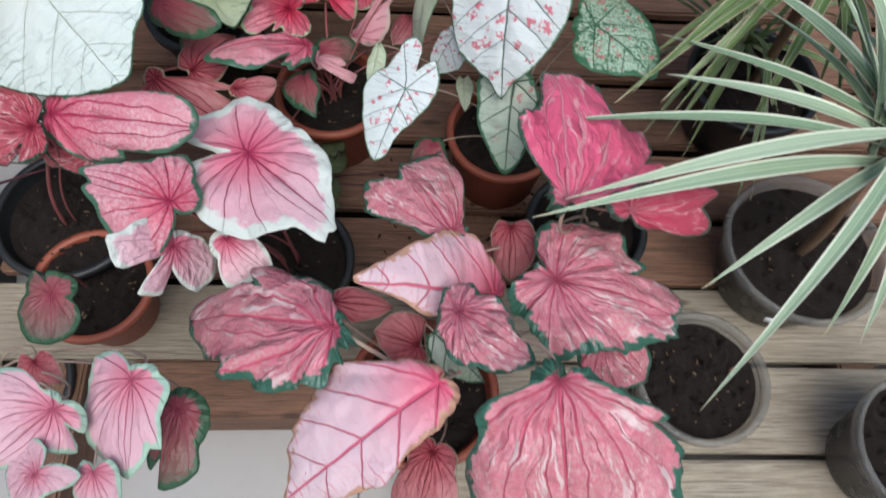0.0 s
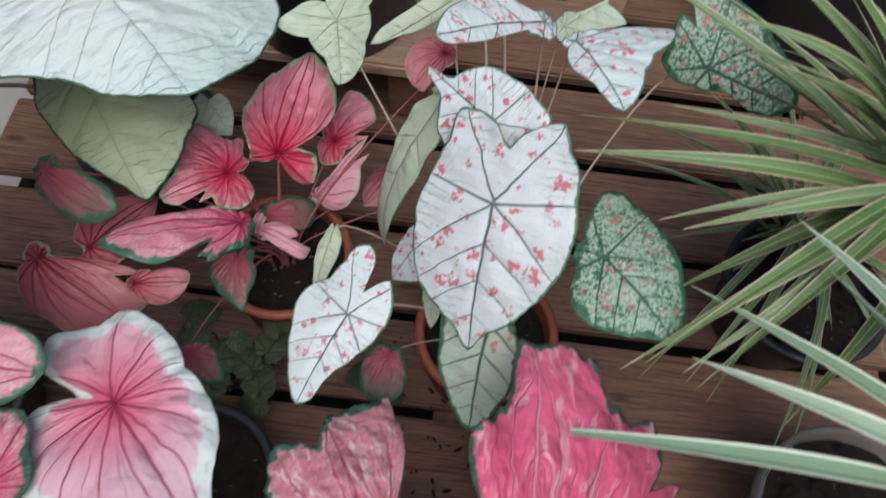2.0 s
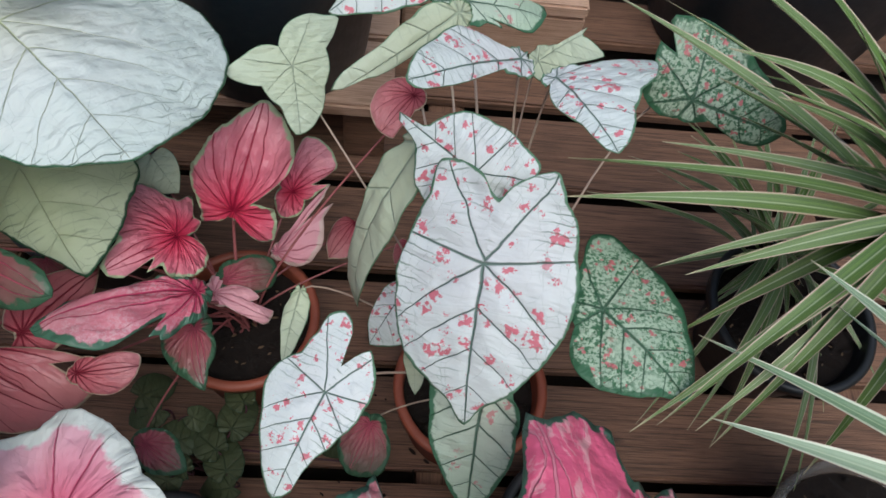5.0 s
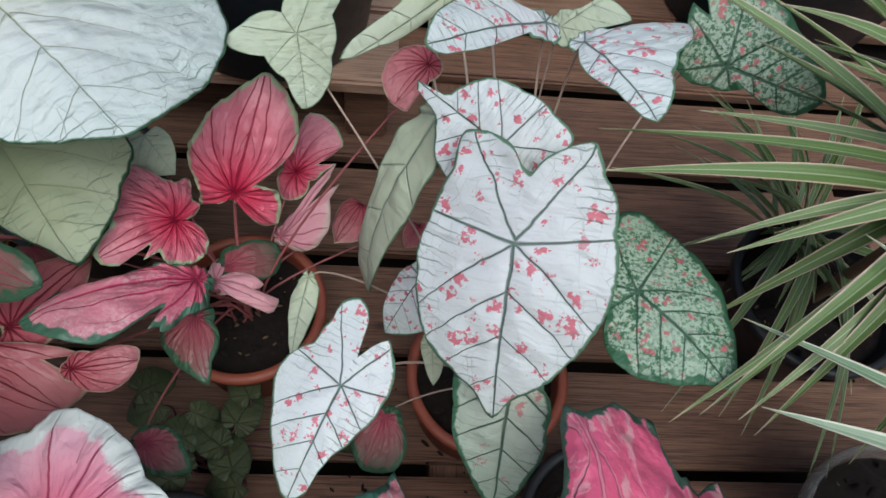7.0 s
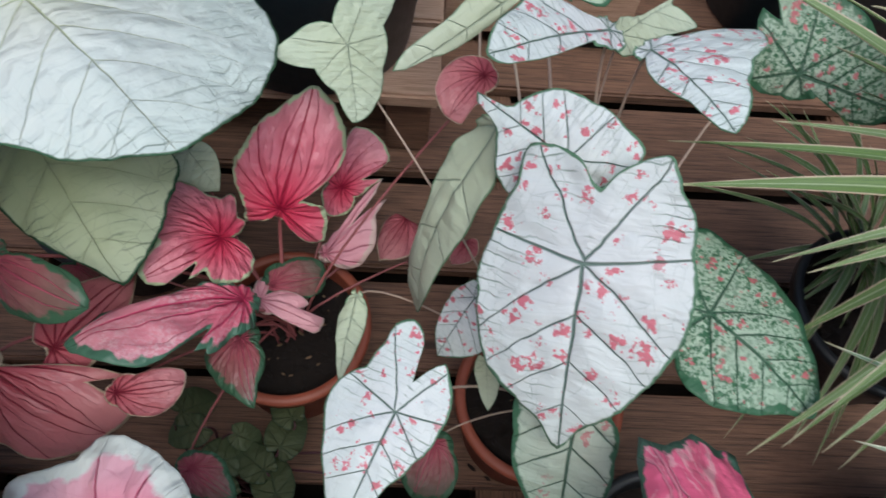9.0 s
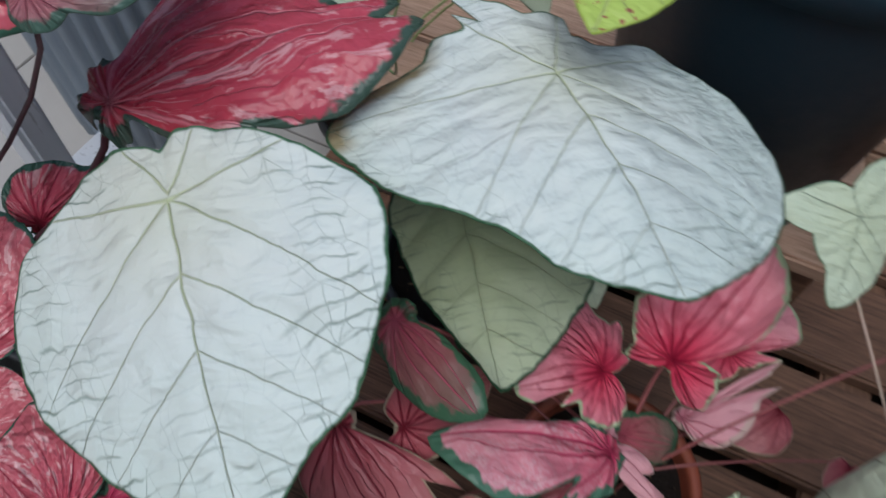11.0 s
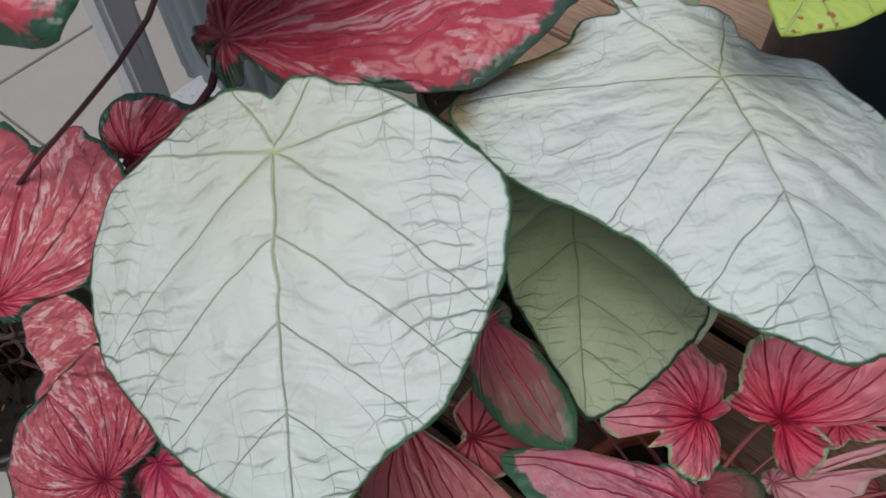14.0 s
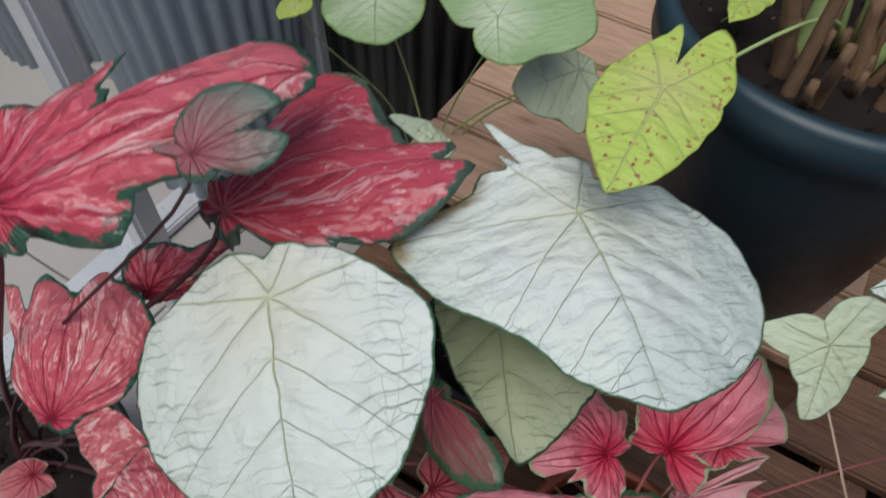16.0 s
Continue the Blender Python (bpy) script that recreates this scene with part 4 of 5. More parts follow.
leaf("spot", "paleunder", (-0.061, 0.786, 0.399), (-0.051, 0.739, 0.357), (0.451, -0.551, 0.702), arch=0.02, fold=-0.05, wave=0.006, lobes=((-150, 0.30), (-102, 0.69), (-89, 0.93), (-82, 0.87), (-62, 0.53), (-22, 0.61), (-4, 0.98), (7, 0.95), (54, 0.56), (111, 0.60), (128, 1.09), (136, 0.92)))
leaf("spot", "paleunder", (0.083, 0.817, 0.448), (-0.026, 0.752, 0.398), (0.101, -0.704, 0.704), arch=0.05, fold=-0.2, lobes=((-72, 0.09), (-26, 0.31), (-10, 0.54), (-6, 0.87), (0, 1.01), (3, 0.37), (3, 0.80), (6, 0.58), (14, 0.14), (116, 0.10)))
leaf("spot", "greenspot", (0.304, 0.774, 0.411), (0.397, 0.752, 0.397), (-0.124, -0.834, 0.538), arch=0.05, fold=-0.15, wave=0.015, lobes=((-167, 0.47), (-142, 0.37), (-100, 0.22), (-24, 0.24), (-24, 0.54), (-13, 0.83), (1, 0.99), (21, 0.78), (48, 0.64), (88, 0.65), (131, 0.79), (136, 0.35), (141, 0.63), (168, 0.45)))
leaf("spot", "spot", (0.056, 0.969, 0.394), (-0.044, 0.875, 0.375), (0.100, -0.300, 0.949), arch=0.05, fold=-0.1, wave=0.01, lobes=((-150, 0.14), (-78, 0.24), (-31, 0.42), (-14, 0.56), (-3, 0.78), (0, 1.00), (14, 0.74), (32, 0.53), (52, 0.43), (62, 0.21)))
leaf("spot", "greenvein", (0.074, 0.912, 0.377), (0.189, 0.932, 0.348), (0.251, -0.015, 0.968), arch=0.06, fold=-0.1, lobes=((-123, 0.09), (-27, 0.43), (-22, 0.68), (-20, 0.29), (-16, 0.85), (3, 1.04), (13, 1.10), (15, 0.24), (20, 0.73), (97, 0.10)))
leaf("spot", "paleunder", (-0.048, 0.634, 0.250), (-0.060, 0.562, 0.220), (-0.315, -0.320, 0.893), (0.44, 0.16, -0.06, 0.04), (0.60, 0.09, -0.06, 0.05), -0.02, arch=0.05, fold=-0.3, tipf=0.6)
leaf("spot", "spot", (0.052, 0.615, 0.300), (0.023, 0.574, 0.270), (-0.400, -0.340, 0.851), (0.60, 0.49, -0.10, 0.30), (0.49, 0.29, -0.18, 0.18), -0.05, arch=0.05, fold=-0.1, tipf=0.8)
leaf("spot", "paleunder", (0.066, 0.574, 0.260), (0.069, 0.537, 0.240), (-0.125, -0.478, 0.870), (0.59, 0.21, -0.11, 0.18), (0.46, 0.19, -0.12, 0.17), -0.02, arch=0.05, fold=-0.1, tipf=0.8)
leaf("spot", "paleunder", (0.163, 0.811, 0.406), (0.219, 0.841, 0.428), (-0.298, -0.134, 0.945), arch=0.05, fold=-0.1, lobes=((-44, 0.43), (-28, 0.92), (0, 0.66), (4, 0.99), (7, 0.30), (164, 0.11)))
leaf("red", "redlime", (-0.122, 0.710, 0.265), (-0.092, 0.791, 0.345), (0.103, -0.716, 0.691), arch=0.05, fold=-0.1, wave=0.025, rag=0.03, lobes=((-153, 0.09), (-129, 0.40), (-117, 0.44), (-86, 0.36), (-72, 0.33), (-51, 0.16), (-45, 0.33), (-40, 0.53), (-33, 0.67), (-24, 0.78), (-11, 0.91), (0, 1.00), (6, 0.90), (18, 0.75), (33, 0.65), (40, 0.57), (66, 0.47), (83, 0.35), (103, 0.27), (133, 0.31), (138, 0.23), (156, 0.09)))
leaf("red", "redlime", (-0.169, 0.675, 0.270), (-0.222, 0.625, 0.286), (0.316, -0.032, 0.948), arch=0.04, fold=-0.08, wave=0.025, rag=0.04, lobes=((-174, 0.39), (-150, 0.42), (-137, 0.76), (-124, 0.56), (-110, 0.65), (-93, 0.99), (-83, 1.01), (-59, 0.74), (-21, 0.72), (-4, 0.98), (1, 1.00), (13, 0.85), (17, 0.29), (26, 0.72), (28, 0.54), (35, 0.44), (47, 0.56), (82, 0.57), (103, 0.53), (129, 0.42), (143, 0.28), (164, 0.15)))
leaf("red", "pinkgreen", (-0.142, 0.621, 0.264), (-0.257, 0.562, 0.314), (0.238, 0.309, 0.921), arch=0.1, fold=-0.1, wave=0.02, lobes=((-161, 0.13), (-112, 0.17), (-75, 0.14), (-24, 0.28), (-8, 0.46), (-6, 0.97), (-3, 0.61), (-3, 1.00), (2, 0.99), (17, 0.86), (27, 0.73), (35, 0.24), (38, 0.62), (41, 0.37), (43, 0.48), (56, 0.29), (76, 0.22), (125, 0.09)))
leaf("red", "redlime", (-0.074, 0.770, 0.215), (-0.025, 0.792, 0.237), (-0.144, -0.545, 0.826), arch=0.04, fold=-0.1, wave=0.02, lobes=((-179, 0.44), (-150, 0.58), (-111, 0.47), (-66, 0.28), (-27, 0.50), (-15, 0.77), (-10, 0.26), (0, 0.99), (18, 1.08), (37, 1.13), (52, 1.09), (62, 0.58), (136, 0.30)))
leaf("red", "pinklight", (-0.088, 0.711, 0.180), (-0.014, 0.793, 0.241), (-0.432, -0.264, 0.862), arch=0.04, fold=-0.3, wave=0.01, lobes=((-116, 0.06), (-13, 0.52), (-8, 0.81), (-7, 0.11), (-3, 0.31), (-3, 0.96), (-2, 0.76), (0, 0.50), (2, 0.98), (6, 0.25), (42, 0.10), (170, 0.08)))
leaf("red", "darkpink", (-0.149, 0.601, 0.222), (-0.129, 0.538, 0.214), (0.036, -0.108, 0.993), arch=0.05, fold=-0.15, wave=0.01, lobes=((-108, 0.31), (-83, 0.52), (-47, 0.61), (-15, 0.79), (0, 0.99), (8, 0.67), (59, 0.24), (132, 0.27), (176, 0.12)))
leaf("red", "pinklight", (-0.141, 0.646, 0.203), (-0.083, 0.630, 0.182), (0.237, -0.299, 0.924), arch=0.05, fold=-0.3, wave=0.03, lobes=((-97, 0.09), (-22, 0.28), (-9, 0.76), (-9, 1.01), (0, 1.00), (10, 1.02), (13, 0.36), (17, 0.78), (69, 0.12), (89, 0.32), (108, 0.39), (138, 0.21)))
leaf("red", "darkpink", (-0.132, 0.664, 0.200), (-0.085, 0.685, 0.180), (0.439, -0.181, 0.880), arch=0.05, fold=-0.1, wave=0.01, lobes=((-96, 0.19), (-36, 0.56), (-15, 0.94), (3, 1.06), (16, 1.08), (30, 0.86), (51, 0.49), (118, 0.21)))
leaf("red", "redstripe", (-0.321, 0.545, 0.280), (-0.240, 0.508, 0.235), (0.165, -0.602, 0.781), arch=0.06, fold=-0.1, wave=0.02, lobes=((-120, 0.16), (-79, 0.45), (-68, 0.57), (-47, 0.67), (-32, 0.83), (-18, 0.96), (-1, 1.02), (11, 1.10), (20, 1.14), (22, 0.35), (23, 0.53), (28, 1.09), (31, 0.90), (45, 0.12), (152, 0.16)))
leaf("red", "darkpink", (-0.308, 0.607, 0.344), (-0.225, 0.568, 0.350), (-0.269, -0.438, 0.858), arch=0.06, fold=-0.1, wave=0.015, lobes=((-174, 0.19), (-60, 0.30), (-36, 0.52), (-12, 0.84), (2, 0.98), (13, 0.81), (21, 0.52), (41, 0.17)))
leaf("red", "redstripe", (-0.219, 0.529, 0.287), (-0.171, 0.540, 0.281), (0.186, -0.281, 0.941), arch=0.06, fold=-0.1, wave=0.015, lobes=((-91, 0.21), (-56, 0.48), (-39, 0.69), (-22, 0.85), (-2, 0.99), (11, 1.04), (22, 0.76), (36, 0.38), (114, 0.15)))
leaf("red", "redstripe", (0.049, 0.764, 0.398), (0.024, 0.738, 0.380), (-0.100, -0.500, 0.860), arch=0.06, fold=-0.1, wave=0.015, lobes=((-115, 0.45), (-66, 0.77), (-34, 1.02), (-6, 1.11), (17, 1.08), (21, 0.70), (45, 0.35), (173, 0.26)))
leaf("red", "redstripe", (-0.006, 0.769, 0.160), (-0.034, 0.722, 0.150), (-0.107, -0.144, 0.984), (0.52, 0.48, -0.02, 0.26), (0.45, 0.33, -0.02, 0.26), -0.01, arch=0.06, fold=-0.1, wave=0.015, tipf=0.8)
leaf("red", "redstripe", (0.059, 0.744, 0.160), (0.044, 0.720, 0.150), (-0.151, -0.298, 0.942), (0.36, 0.58, -0.31, 0.31), (0.43, 0.38, -0.07, 0.30), -0.02, arch=0.06, fold=-0.1, wave=0.015, tipf=0.8)
leaf("red", "darkpink", (-0.302, 0.659, 0.230), (-0.272, 0.643, 0.220), (0.059, -0.428, 0.902), (0.55, 0.40, -0.17, 0.23), (0.11, 0.81, -0.46, 0.50), -0.22, arch=0.06, fold=-0.1, wave=0.015, tipf=0.8)
leaf("red", "paleunder", (-0.217, 0.773, 0.260), (-0.190, 0.748, 0.230), (0.281, -0.608, 0.743), (0.40, 0.38, -0.02, 0.30), (0.41, 0.65, -0.24, 0.15), -0.02, arch=0.06, fold=-0.1, tipf=0.7)
leaf("pinkwhite", "pinkwhite", (-0.179, 0.405, 0.341), (-0.075, 0.307, 0.368), (-0.122, 0.142, 0.982), arch=0.0, fold=0.1, wave=0.015, hook=0.0, rag=0.01, lobes=((-170, 0.67), (-159, 0.62), (-151, 0.50), (-149, 0.30), (-138, 0.23), (-137, 0.33), (-128, 0.43), (-111, 0.50), (-89, 0.57), (-49, 0.72), (-29, 0.78), (-13, 0.81), (-9, 1.07), (-8, 1.11), (-5, 0.96), (-1, 1.03), (2, 0.93), (13, 0.77), (55, 0.50), (82, 0.40), (116, 0.48), (137, 0.56), (154, 0.64), (165, 0.55)))
leaf("pinkwhite", "pinkgreen", (-0.243, 0.329, 0.367), (-0.339, 0.356, 0.376), (0.065, -0.101, 0.993), arch=0.05, fold=-0.1, wave=0.012, lobes=((-175, 0.27), (-109, 0.34), (-82, 0.57), (-36, 0.54), (-16, 0.71), (-2, 1.05), (3, 0.82), (9, 0.90), (21, 0.73), (46, 0.67), (66, 0.66), (85, 0.65), (97, 0.53), (114, 0.31), (135, 0.12)))
leaf("pinkwhite", "pinkwhite", (-0.242, 0.292, 0.338), (-0.273, 0.240, 0.348), (0.749, -0.341, 0.568), arch=0.05, fold=-0.06, wave=0.02, lobes=((-142, 0.24), (-58, 0.89), (-53, 1.12), (-20, 0.98), (-18, 0.52), (-3, 0.22), (7, 0.99), (39, 0.82), (44, 0.34), (62, 0.66), (81, 1.02), (108, 1.15), (120, 1.03), (163, 0.41)))
leaf("pinkwhite", "pinkwhite", (-0.195, 0.310, 0.321), (-0.153, 0.283, 0.293), (0.271, -0.472, 0.839), arch=0.05, fold=-0.1, wave=0.02, lobes=((-132, 0.30), (-70, 0.43), (-50, 0.94), (-32, 1.00), (-17, 0.94), (0, 1.14), (25, 0.74), (50, 0.41), (129, 0.10)))
leaf("pinkgreen", "pinkgreen", (-0.388, 0.433, 0.363), (-0.221, 0.408, 0.382), (-0.168, -0.464, 0.870), arch=0.08, fold=-0.1, wave=0.025, lobes=((-123, 0.12), (-62, 0.23), (-52, 0.33), (-37, 0.47), (-22, 0.61), (-21, 0.50), (-12, 0.85), (-4, 0.95), (5, 0.96), (11, 0.90), (16, 0.73), (21, 0.45), (31, 0.22), (155, 0.08)))
leaf("crinkle", "crinkle", (-0.067, 0.189, 0.401), (-0.224, 0.228, 0.301), (-0.454, 0.305, 0.837), arch=0.05, fold=-0.08, wave=0.035, rag=0.05, lobes=((-139, 0.03), (-72, 0.11), (-48, 0.39), (-41, 0.46), (-34, 0.57), (-30, 0.78), (-24, 0.90), (-18, 0.57), (-8, 1.30), (-1, 1.12), (6, 0.95), (13, 0.84), (29, 0.56), (33, 0.68), (37, 0.51), (55, 0.42), (63, 0.33), (89, 0.27), (102, 0.15), (166, 0.09)))
leaf("crinkle", "redvein", (0.093, 0.259, 0.297), (-0.068, 0.237, 0.394), (0.529, -0.192, 0.826), arch=0.05, fold=-0.1, wave=0.01, rag=0.07, lobes=((-129, 0.17), (-87, 0.26), (-75, 0.37), (-66, 0.40), (-33, 0.53), (-17, 0.65), (-5, 0.82), (0, 0.98), (1, 0.78), (8, 0.59), (19, 0.49), (21, 0.33), (32, 0.10), (178, 0.09)))
leaf("crinkle", "crinkle", (0.047, 0.209, 0.389), (0.111, 0.156, 0.415), (-0.200, 0.227, 0.953), arch=0.05, fold=-0.05, wave=0.025, rag=0.04, lobes=((-143, 0.24), (-80, 0.34), (-58, 0.57), (-37, 0.68), (-16, 0.87), (-1, 1.03), (6, 0.92), (13, 0.65), (38, 0.53), (90, 0.35), (122, 0.48), (142, 0.46), (173, 0.31)))
leaf("crinkle", "crinkle", (0.148, 0.255, 0.359), (0.274, 0.223, 0.345), (0.146, 0.151, 0.978), arch=0.06, fold=-0.05, wave=0.04, rag=0.06, lobes=((-162, 0.35), (-140, 0.40), (-122, 0.38), (-91, 0.53), (-73, 0.63), (-52, 0.64), (-21, 0.83), (-11, 1.02), (3, 1.01), (19, 1.12), (25, 0.54), (26, 0.85), (40, 0.74), (53, 0.81), (66, 0.85), (86, 0.69), (111, 0.53), (120, 0.37), (125, 0.18), (162, 0.20)))
leaf("crinkle", "redvein", (0.026, 0.138, 0.411), (-0.104, 0.043, 0.363), (-0.284, -0.092, 0.954), arch=0.05, fold=-0.06, wave=0.015, rag=0.06, lobes=((-179, 0.03), (-93, 0.12), (-62, 0.27), (-52, 0.44), (-49, 0.58), (-35, 0.69), (-23, 0.77), (-14, 0.89), (-9, 0.86), (0, 1.04), (8, 0.89), (17, 0.66), (28, 0.56), (29, 0.38), (46, 0.27), (66, 0.19)))
leaf("crinkle", "crinkle", (0.118, 0.126, 0.473), (0.137, 0.003, 0.388), (-0.112, -0.574, 0.811), arch=0.06, fold=-0.08, wave=0.04, rag=0.05, lobes=((-135, 0.11), (-84, 0.15), (-75, 0.34), (-68, 0.49), (-54, 0.54), (-47, 0.74), (-38, 0.85), (-20, 0.97), (0, 1.10), (16, 1.00), (38, 1.00), (43, 0.89), (54, 0.81), (57, 0.53), (64, 0.68), (70, 0.37), (89, 0.20), (131, 0.05)))
leaf("crinkle", "redstripe", (0.025, 0.089, 0.340), (0.013, 0.039, 0.323), (-0.420, -0.194, 0.886), arch=0.05, fold=-0.1, wave=0.02, lobes=((-53, 0.56), (-30, 1.24), (6, 0.97), (41, 0.91), (62, 0.53), (172, 0.12)))
leaf("crinkle", "redstripe", (0.011, 0.205, 0.290), (-0.038, 0.223, 0.280), (-0.311, -0.356, 0.881), (0.40, 0.49, -0.20, 0.29), (0.60, 0.51, -0.02, 0.47), -0.05, arch=0.05, fold=-0.1, wave=0.02, tipf=0.8)
leaf("crinkle", "redstripe", (-0.080, 0.248, 0.300), (-0.014, 0.253, 0.270), (0.415, -0.330, 0.848), (0.51, 0.21, -0.06, 0.12), (0.47, 0.26, -0.06, 0.21), -0.01, arch=0.05, fold=-0.1, wave=0.02, tipf=0.7)
leaf("crinkle", "redstripe", (0.117, 0.352, 0.280), (0.116, 0.294, 0.250), (-0.334, -0.422, 0.843), (0.57, 0.43, -0.11, 0.30), (0.42, 0.34, -0.09, 0.26), -0.02, arch=0.05, fold=-0.1, wave=0.02, tipf=0.8)
leaf("crinkle", "crinkle", (0.196, 0.200, 0.340), (0.251, 0.164, 0.300), (0.196, -0.583, 0.789), (0.60, 0.32, -0.02, 0.10), (0.37, 0.53, -0.13, 0.31), -0.03, arch=0.05, fold=-0.1, wave=0.02, tipf=0.8)
leaf("crinkle", "greenvein", (0.027, 0.206, 0.330), (0.081, 0.162, 0.300), (0.083, -0.491, 0.867), (0.44, 0.11, -0.03, 0.08), (0.47, 0.29, -0.03, 0.13), -0.03, arch=0.05, fold=-0.1, wave=0.02, tipf=0.8)
leaf("limepink", "pinklime", (-0.249, 0.147, 0.366), (-0.246, 0.062, 0.345), (-0.320, -0.237, 0.917), arch=0.06, fold=-0.08, wave=0.012, lobes=((-150, 0.16), (-133, 0.46), (-110, 0.70), (-97, 0.66), (-77, 0.68), (-58, 0.74), (-37, 0.85), (-14, 0.87), (-1, 1.01), (9, 0.90), (21, 0.72), (28, 0.82), (40, 0.51), (75, 0.44), (96, 0.31), (157, 0.17)))
leaf("limepink", "pinklime", (-0.310, 0.119, 0.369), (-0.358, 0.069, 0.367), (0.238, -0.276, 0.931), arch=0.05, fold=-0.08, wave=0.02, lobes=((-173, 0.13), (-102, 0.29), (-96, 0.62), (-81, 0.86), (-55, 0.90), (0, 1.01), (15, 0.83), (23, 0.48), (53, 0.56), (77, 0.65), (81, 0.22), (93, 0.49)))
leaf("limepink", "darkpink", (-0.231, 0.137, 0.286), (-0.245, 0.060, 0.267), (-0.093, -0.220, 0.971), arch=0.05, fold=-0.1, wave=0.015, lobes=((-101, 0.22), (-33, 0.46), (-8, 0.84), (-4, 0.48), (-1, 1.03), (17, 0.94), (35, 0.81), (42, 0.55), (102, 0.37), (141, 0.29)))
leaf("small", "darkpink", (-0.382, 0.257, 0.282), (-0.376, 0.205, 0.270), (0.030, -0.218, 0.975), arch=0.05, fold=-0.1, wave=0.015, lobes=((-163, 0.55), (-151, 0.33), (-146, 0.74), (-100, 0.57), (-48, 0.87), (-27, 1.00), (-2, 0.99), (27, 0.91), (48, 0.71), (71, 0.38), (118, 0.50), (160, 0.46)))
leaf("limepink", "pinklime", (-0.313, 0.064, 0.370), (-0.331, 0.038, 0.360), (-0.196, -0.234, 0.952), (0.13, 0.63, -0.62, 0.92), (-0.07, 1.11, -0.65, 0.54), -0.24, arch=0.05, fold=-0.08, wave=0.02, tipf=0.8)
leaf("limepink", "pinklime", (-0.269, 0.068, 0.360), (-0.252, 0.025, 0.340), (0.049, -0.410, 0.911), (0.50, 0.31, -0.10, 0.28), (0.31, 0.47, -0.22, 0.17), -0.05, arch=0.05, fold=-0.08, wave=0.02, tipf=0.8)
leaf("limepink", "redstripe", (-0.400, 0.192, 0.250), (-0.370, 0.170, 0.240), (-0.033, -0.454, 0.890), (0.48, 0.39, -0.08, 0.35), (-0.07, 0.69, -0.46, 0.18), -0.08, arch=0.05, fold=-0.08, wave=0.02, tipf=0.8)
leaf("hotpink", "hotpink", (0.149, 0.308, 0.428), (0.149, 0.474, 0.411), (0.300, 0.100, 0.949), arch=0.06, fold=-0.1, wave=0.03, rag=0.05, lobes=((-127, 0.02), (-78, 0.14), (-55, 1.15), (-55, 0.48), (-53, 0.88), (-40, 1.25), (-40, 0.99), (-30, 0.93), (-26, 0.90), (-20, 1.09), (-11, 1.08), (-1, 1.03), (3, 1.09), (5, 0.84), (9, 0.68), (30, 0.59), (36, 0.47), (43, 0.13), (43, 0.31)))
leaf("hotpink", "darkstripe", (0.213, 0.308, 0.411), (0.314, 0.335, 0.402), (0.197, -0.477, 0.857), arch=0.05, fold=-0.1, wave=0.02, lobes=((-91, 0.07), (-41, 0.34), (-34, 0.63), (-25, 0.88), (-19, 0.91), (-7, 0.77), (0, 1.07), (11, 0.65), (34, 0.36), (84, 0.17), (142, 0.24)))
leaf("hotpink", "crinkle", (0.047, 0.323, 0.322), (-0.014, 0.421, 0.303), (0.100, 0.251, 0.963), arch=0.05, fold=-0.1, wave=0.03, rag=0.05, lobes=((-64, 0.20), (-46, 0.45), (-32, 1.10), (-31, 0.64), (-30, 1.33), (-25, 1.14), (-14, 1.08), (-1, 1.03), (10, 0.78), (14, 0.93), (23, 1.03), (32, 0.97), (42, 0.83), (45, 0.51), (51, 0.67), (53, 0.41), (67, 0.23), (157, 0.03)))
leaf("hotpink", "redstripe", (0.091, 0.320, 0.240), (0.067, 0.356, 0.220), (-0.307, 0.306, 0.901), (0.60, 0.41, -0.02, 0.26), (0.37, 0.48, -0.16, 0.11), -0.02, arch=0.05, fold=-0.1, wave=0.02, tipf=0.9)
leaf("redleft", "redgloss", (-0.497, 0.607, 0.454), (-0.356, 0.742, 0.491), (-0.132, -0.130, 0.983), arch=0.07, fold=-0.12, wave=0.03, lobes=((-164, 0.04), (-55, 0.16), (-45, 0.34), (-38, 0.54), (-38, 0.60), (-35, 0.49), (-35, 0.42), (-32, 0.59), (-20, 0.80), (-15, 0.88), (-5, 0.99), (0, 0.81), (3, 1.01), (7, 0.74), (23, 0.75), (33, 0.78), (52, 0.93), (61, 0.91), (62, 0.72), (68, 0.27), (81, 0.15), (107, 0.21)))
leaf("redleft", "redmark", (-0.569, 0.500, 0.527), (-0.455, 0.684, 0.567), (-0.019, -0.202, 0.979), arch=0.05, fold=-0.12, wave=0.035, rag=0.02, lobes=((-152, 0.12), (-105, 0.15), (-76, 0.22), (-59, 0.23), (-51, 0.30), (-47, 0.40), (-26, 0.42), (-24, 0.80), (-21, 0.45), (-20, 0.86), (-19, 0.57), (-18, 0.91), (-8, 0.45), (-7, 0.94), (3, 1.01), (17, 0.90), (18, 0.38), (20, 0.51), (20, 0.84), (22, 0.24), (24, 0.65), (26, 0.16), (27, 0.59), (106, 0.23)))
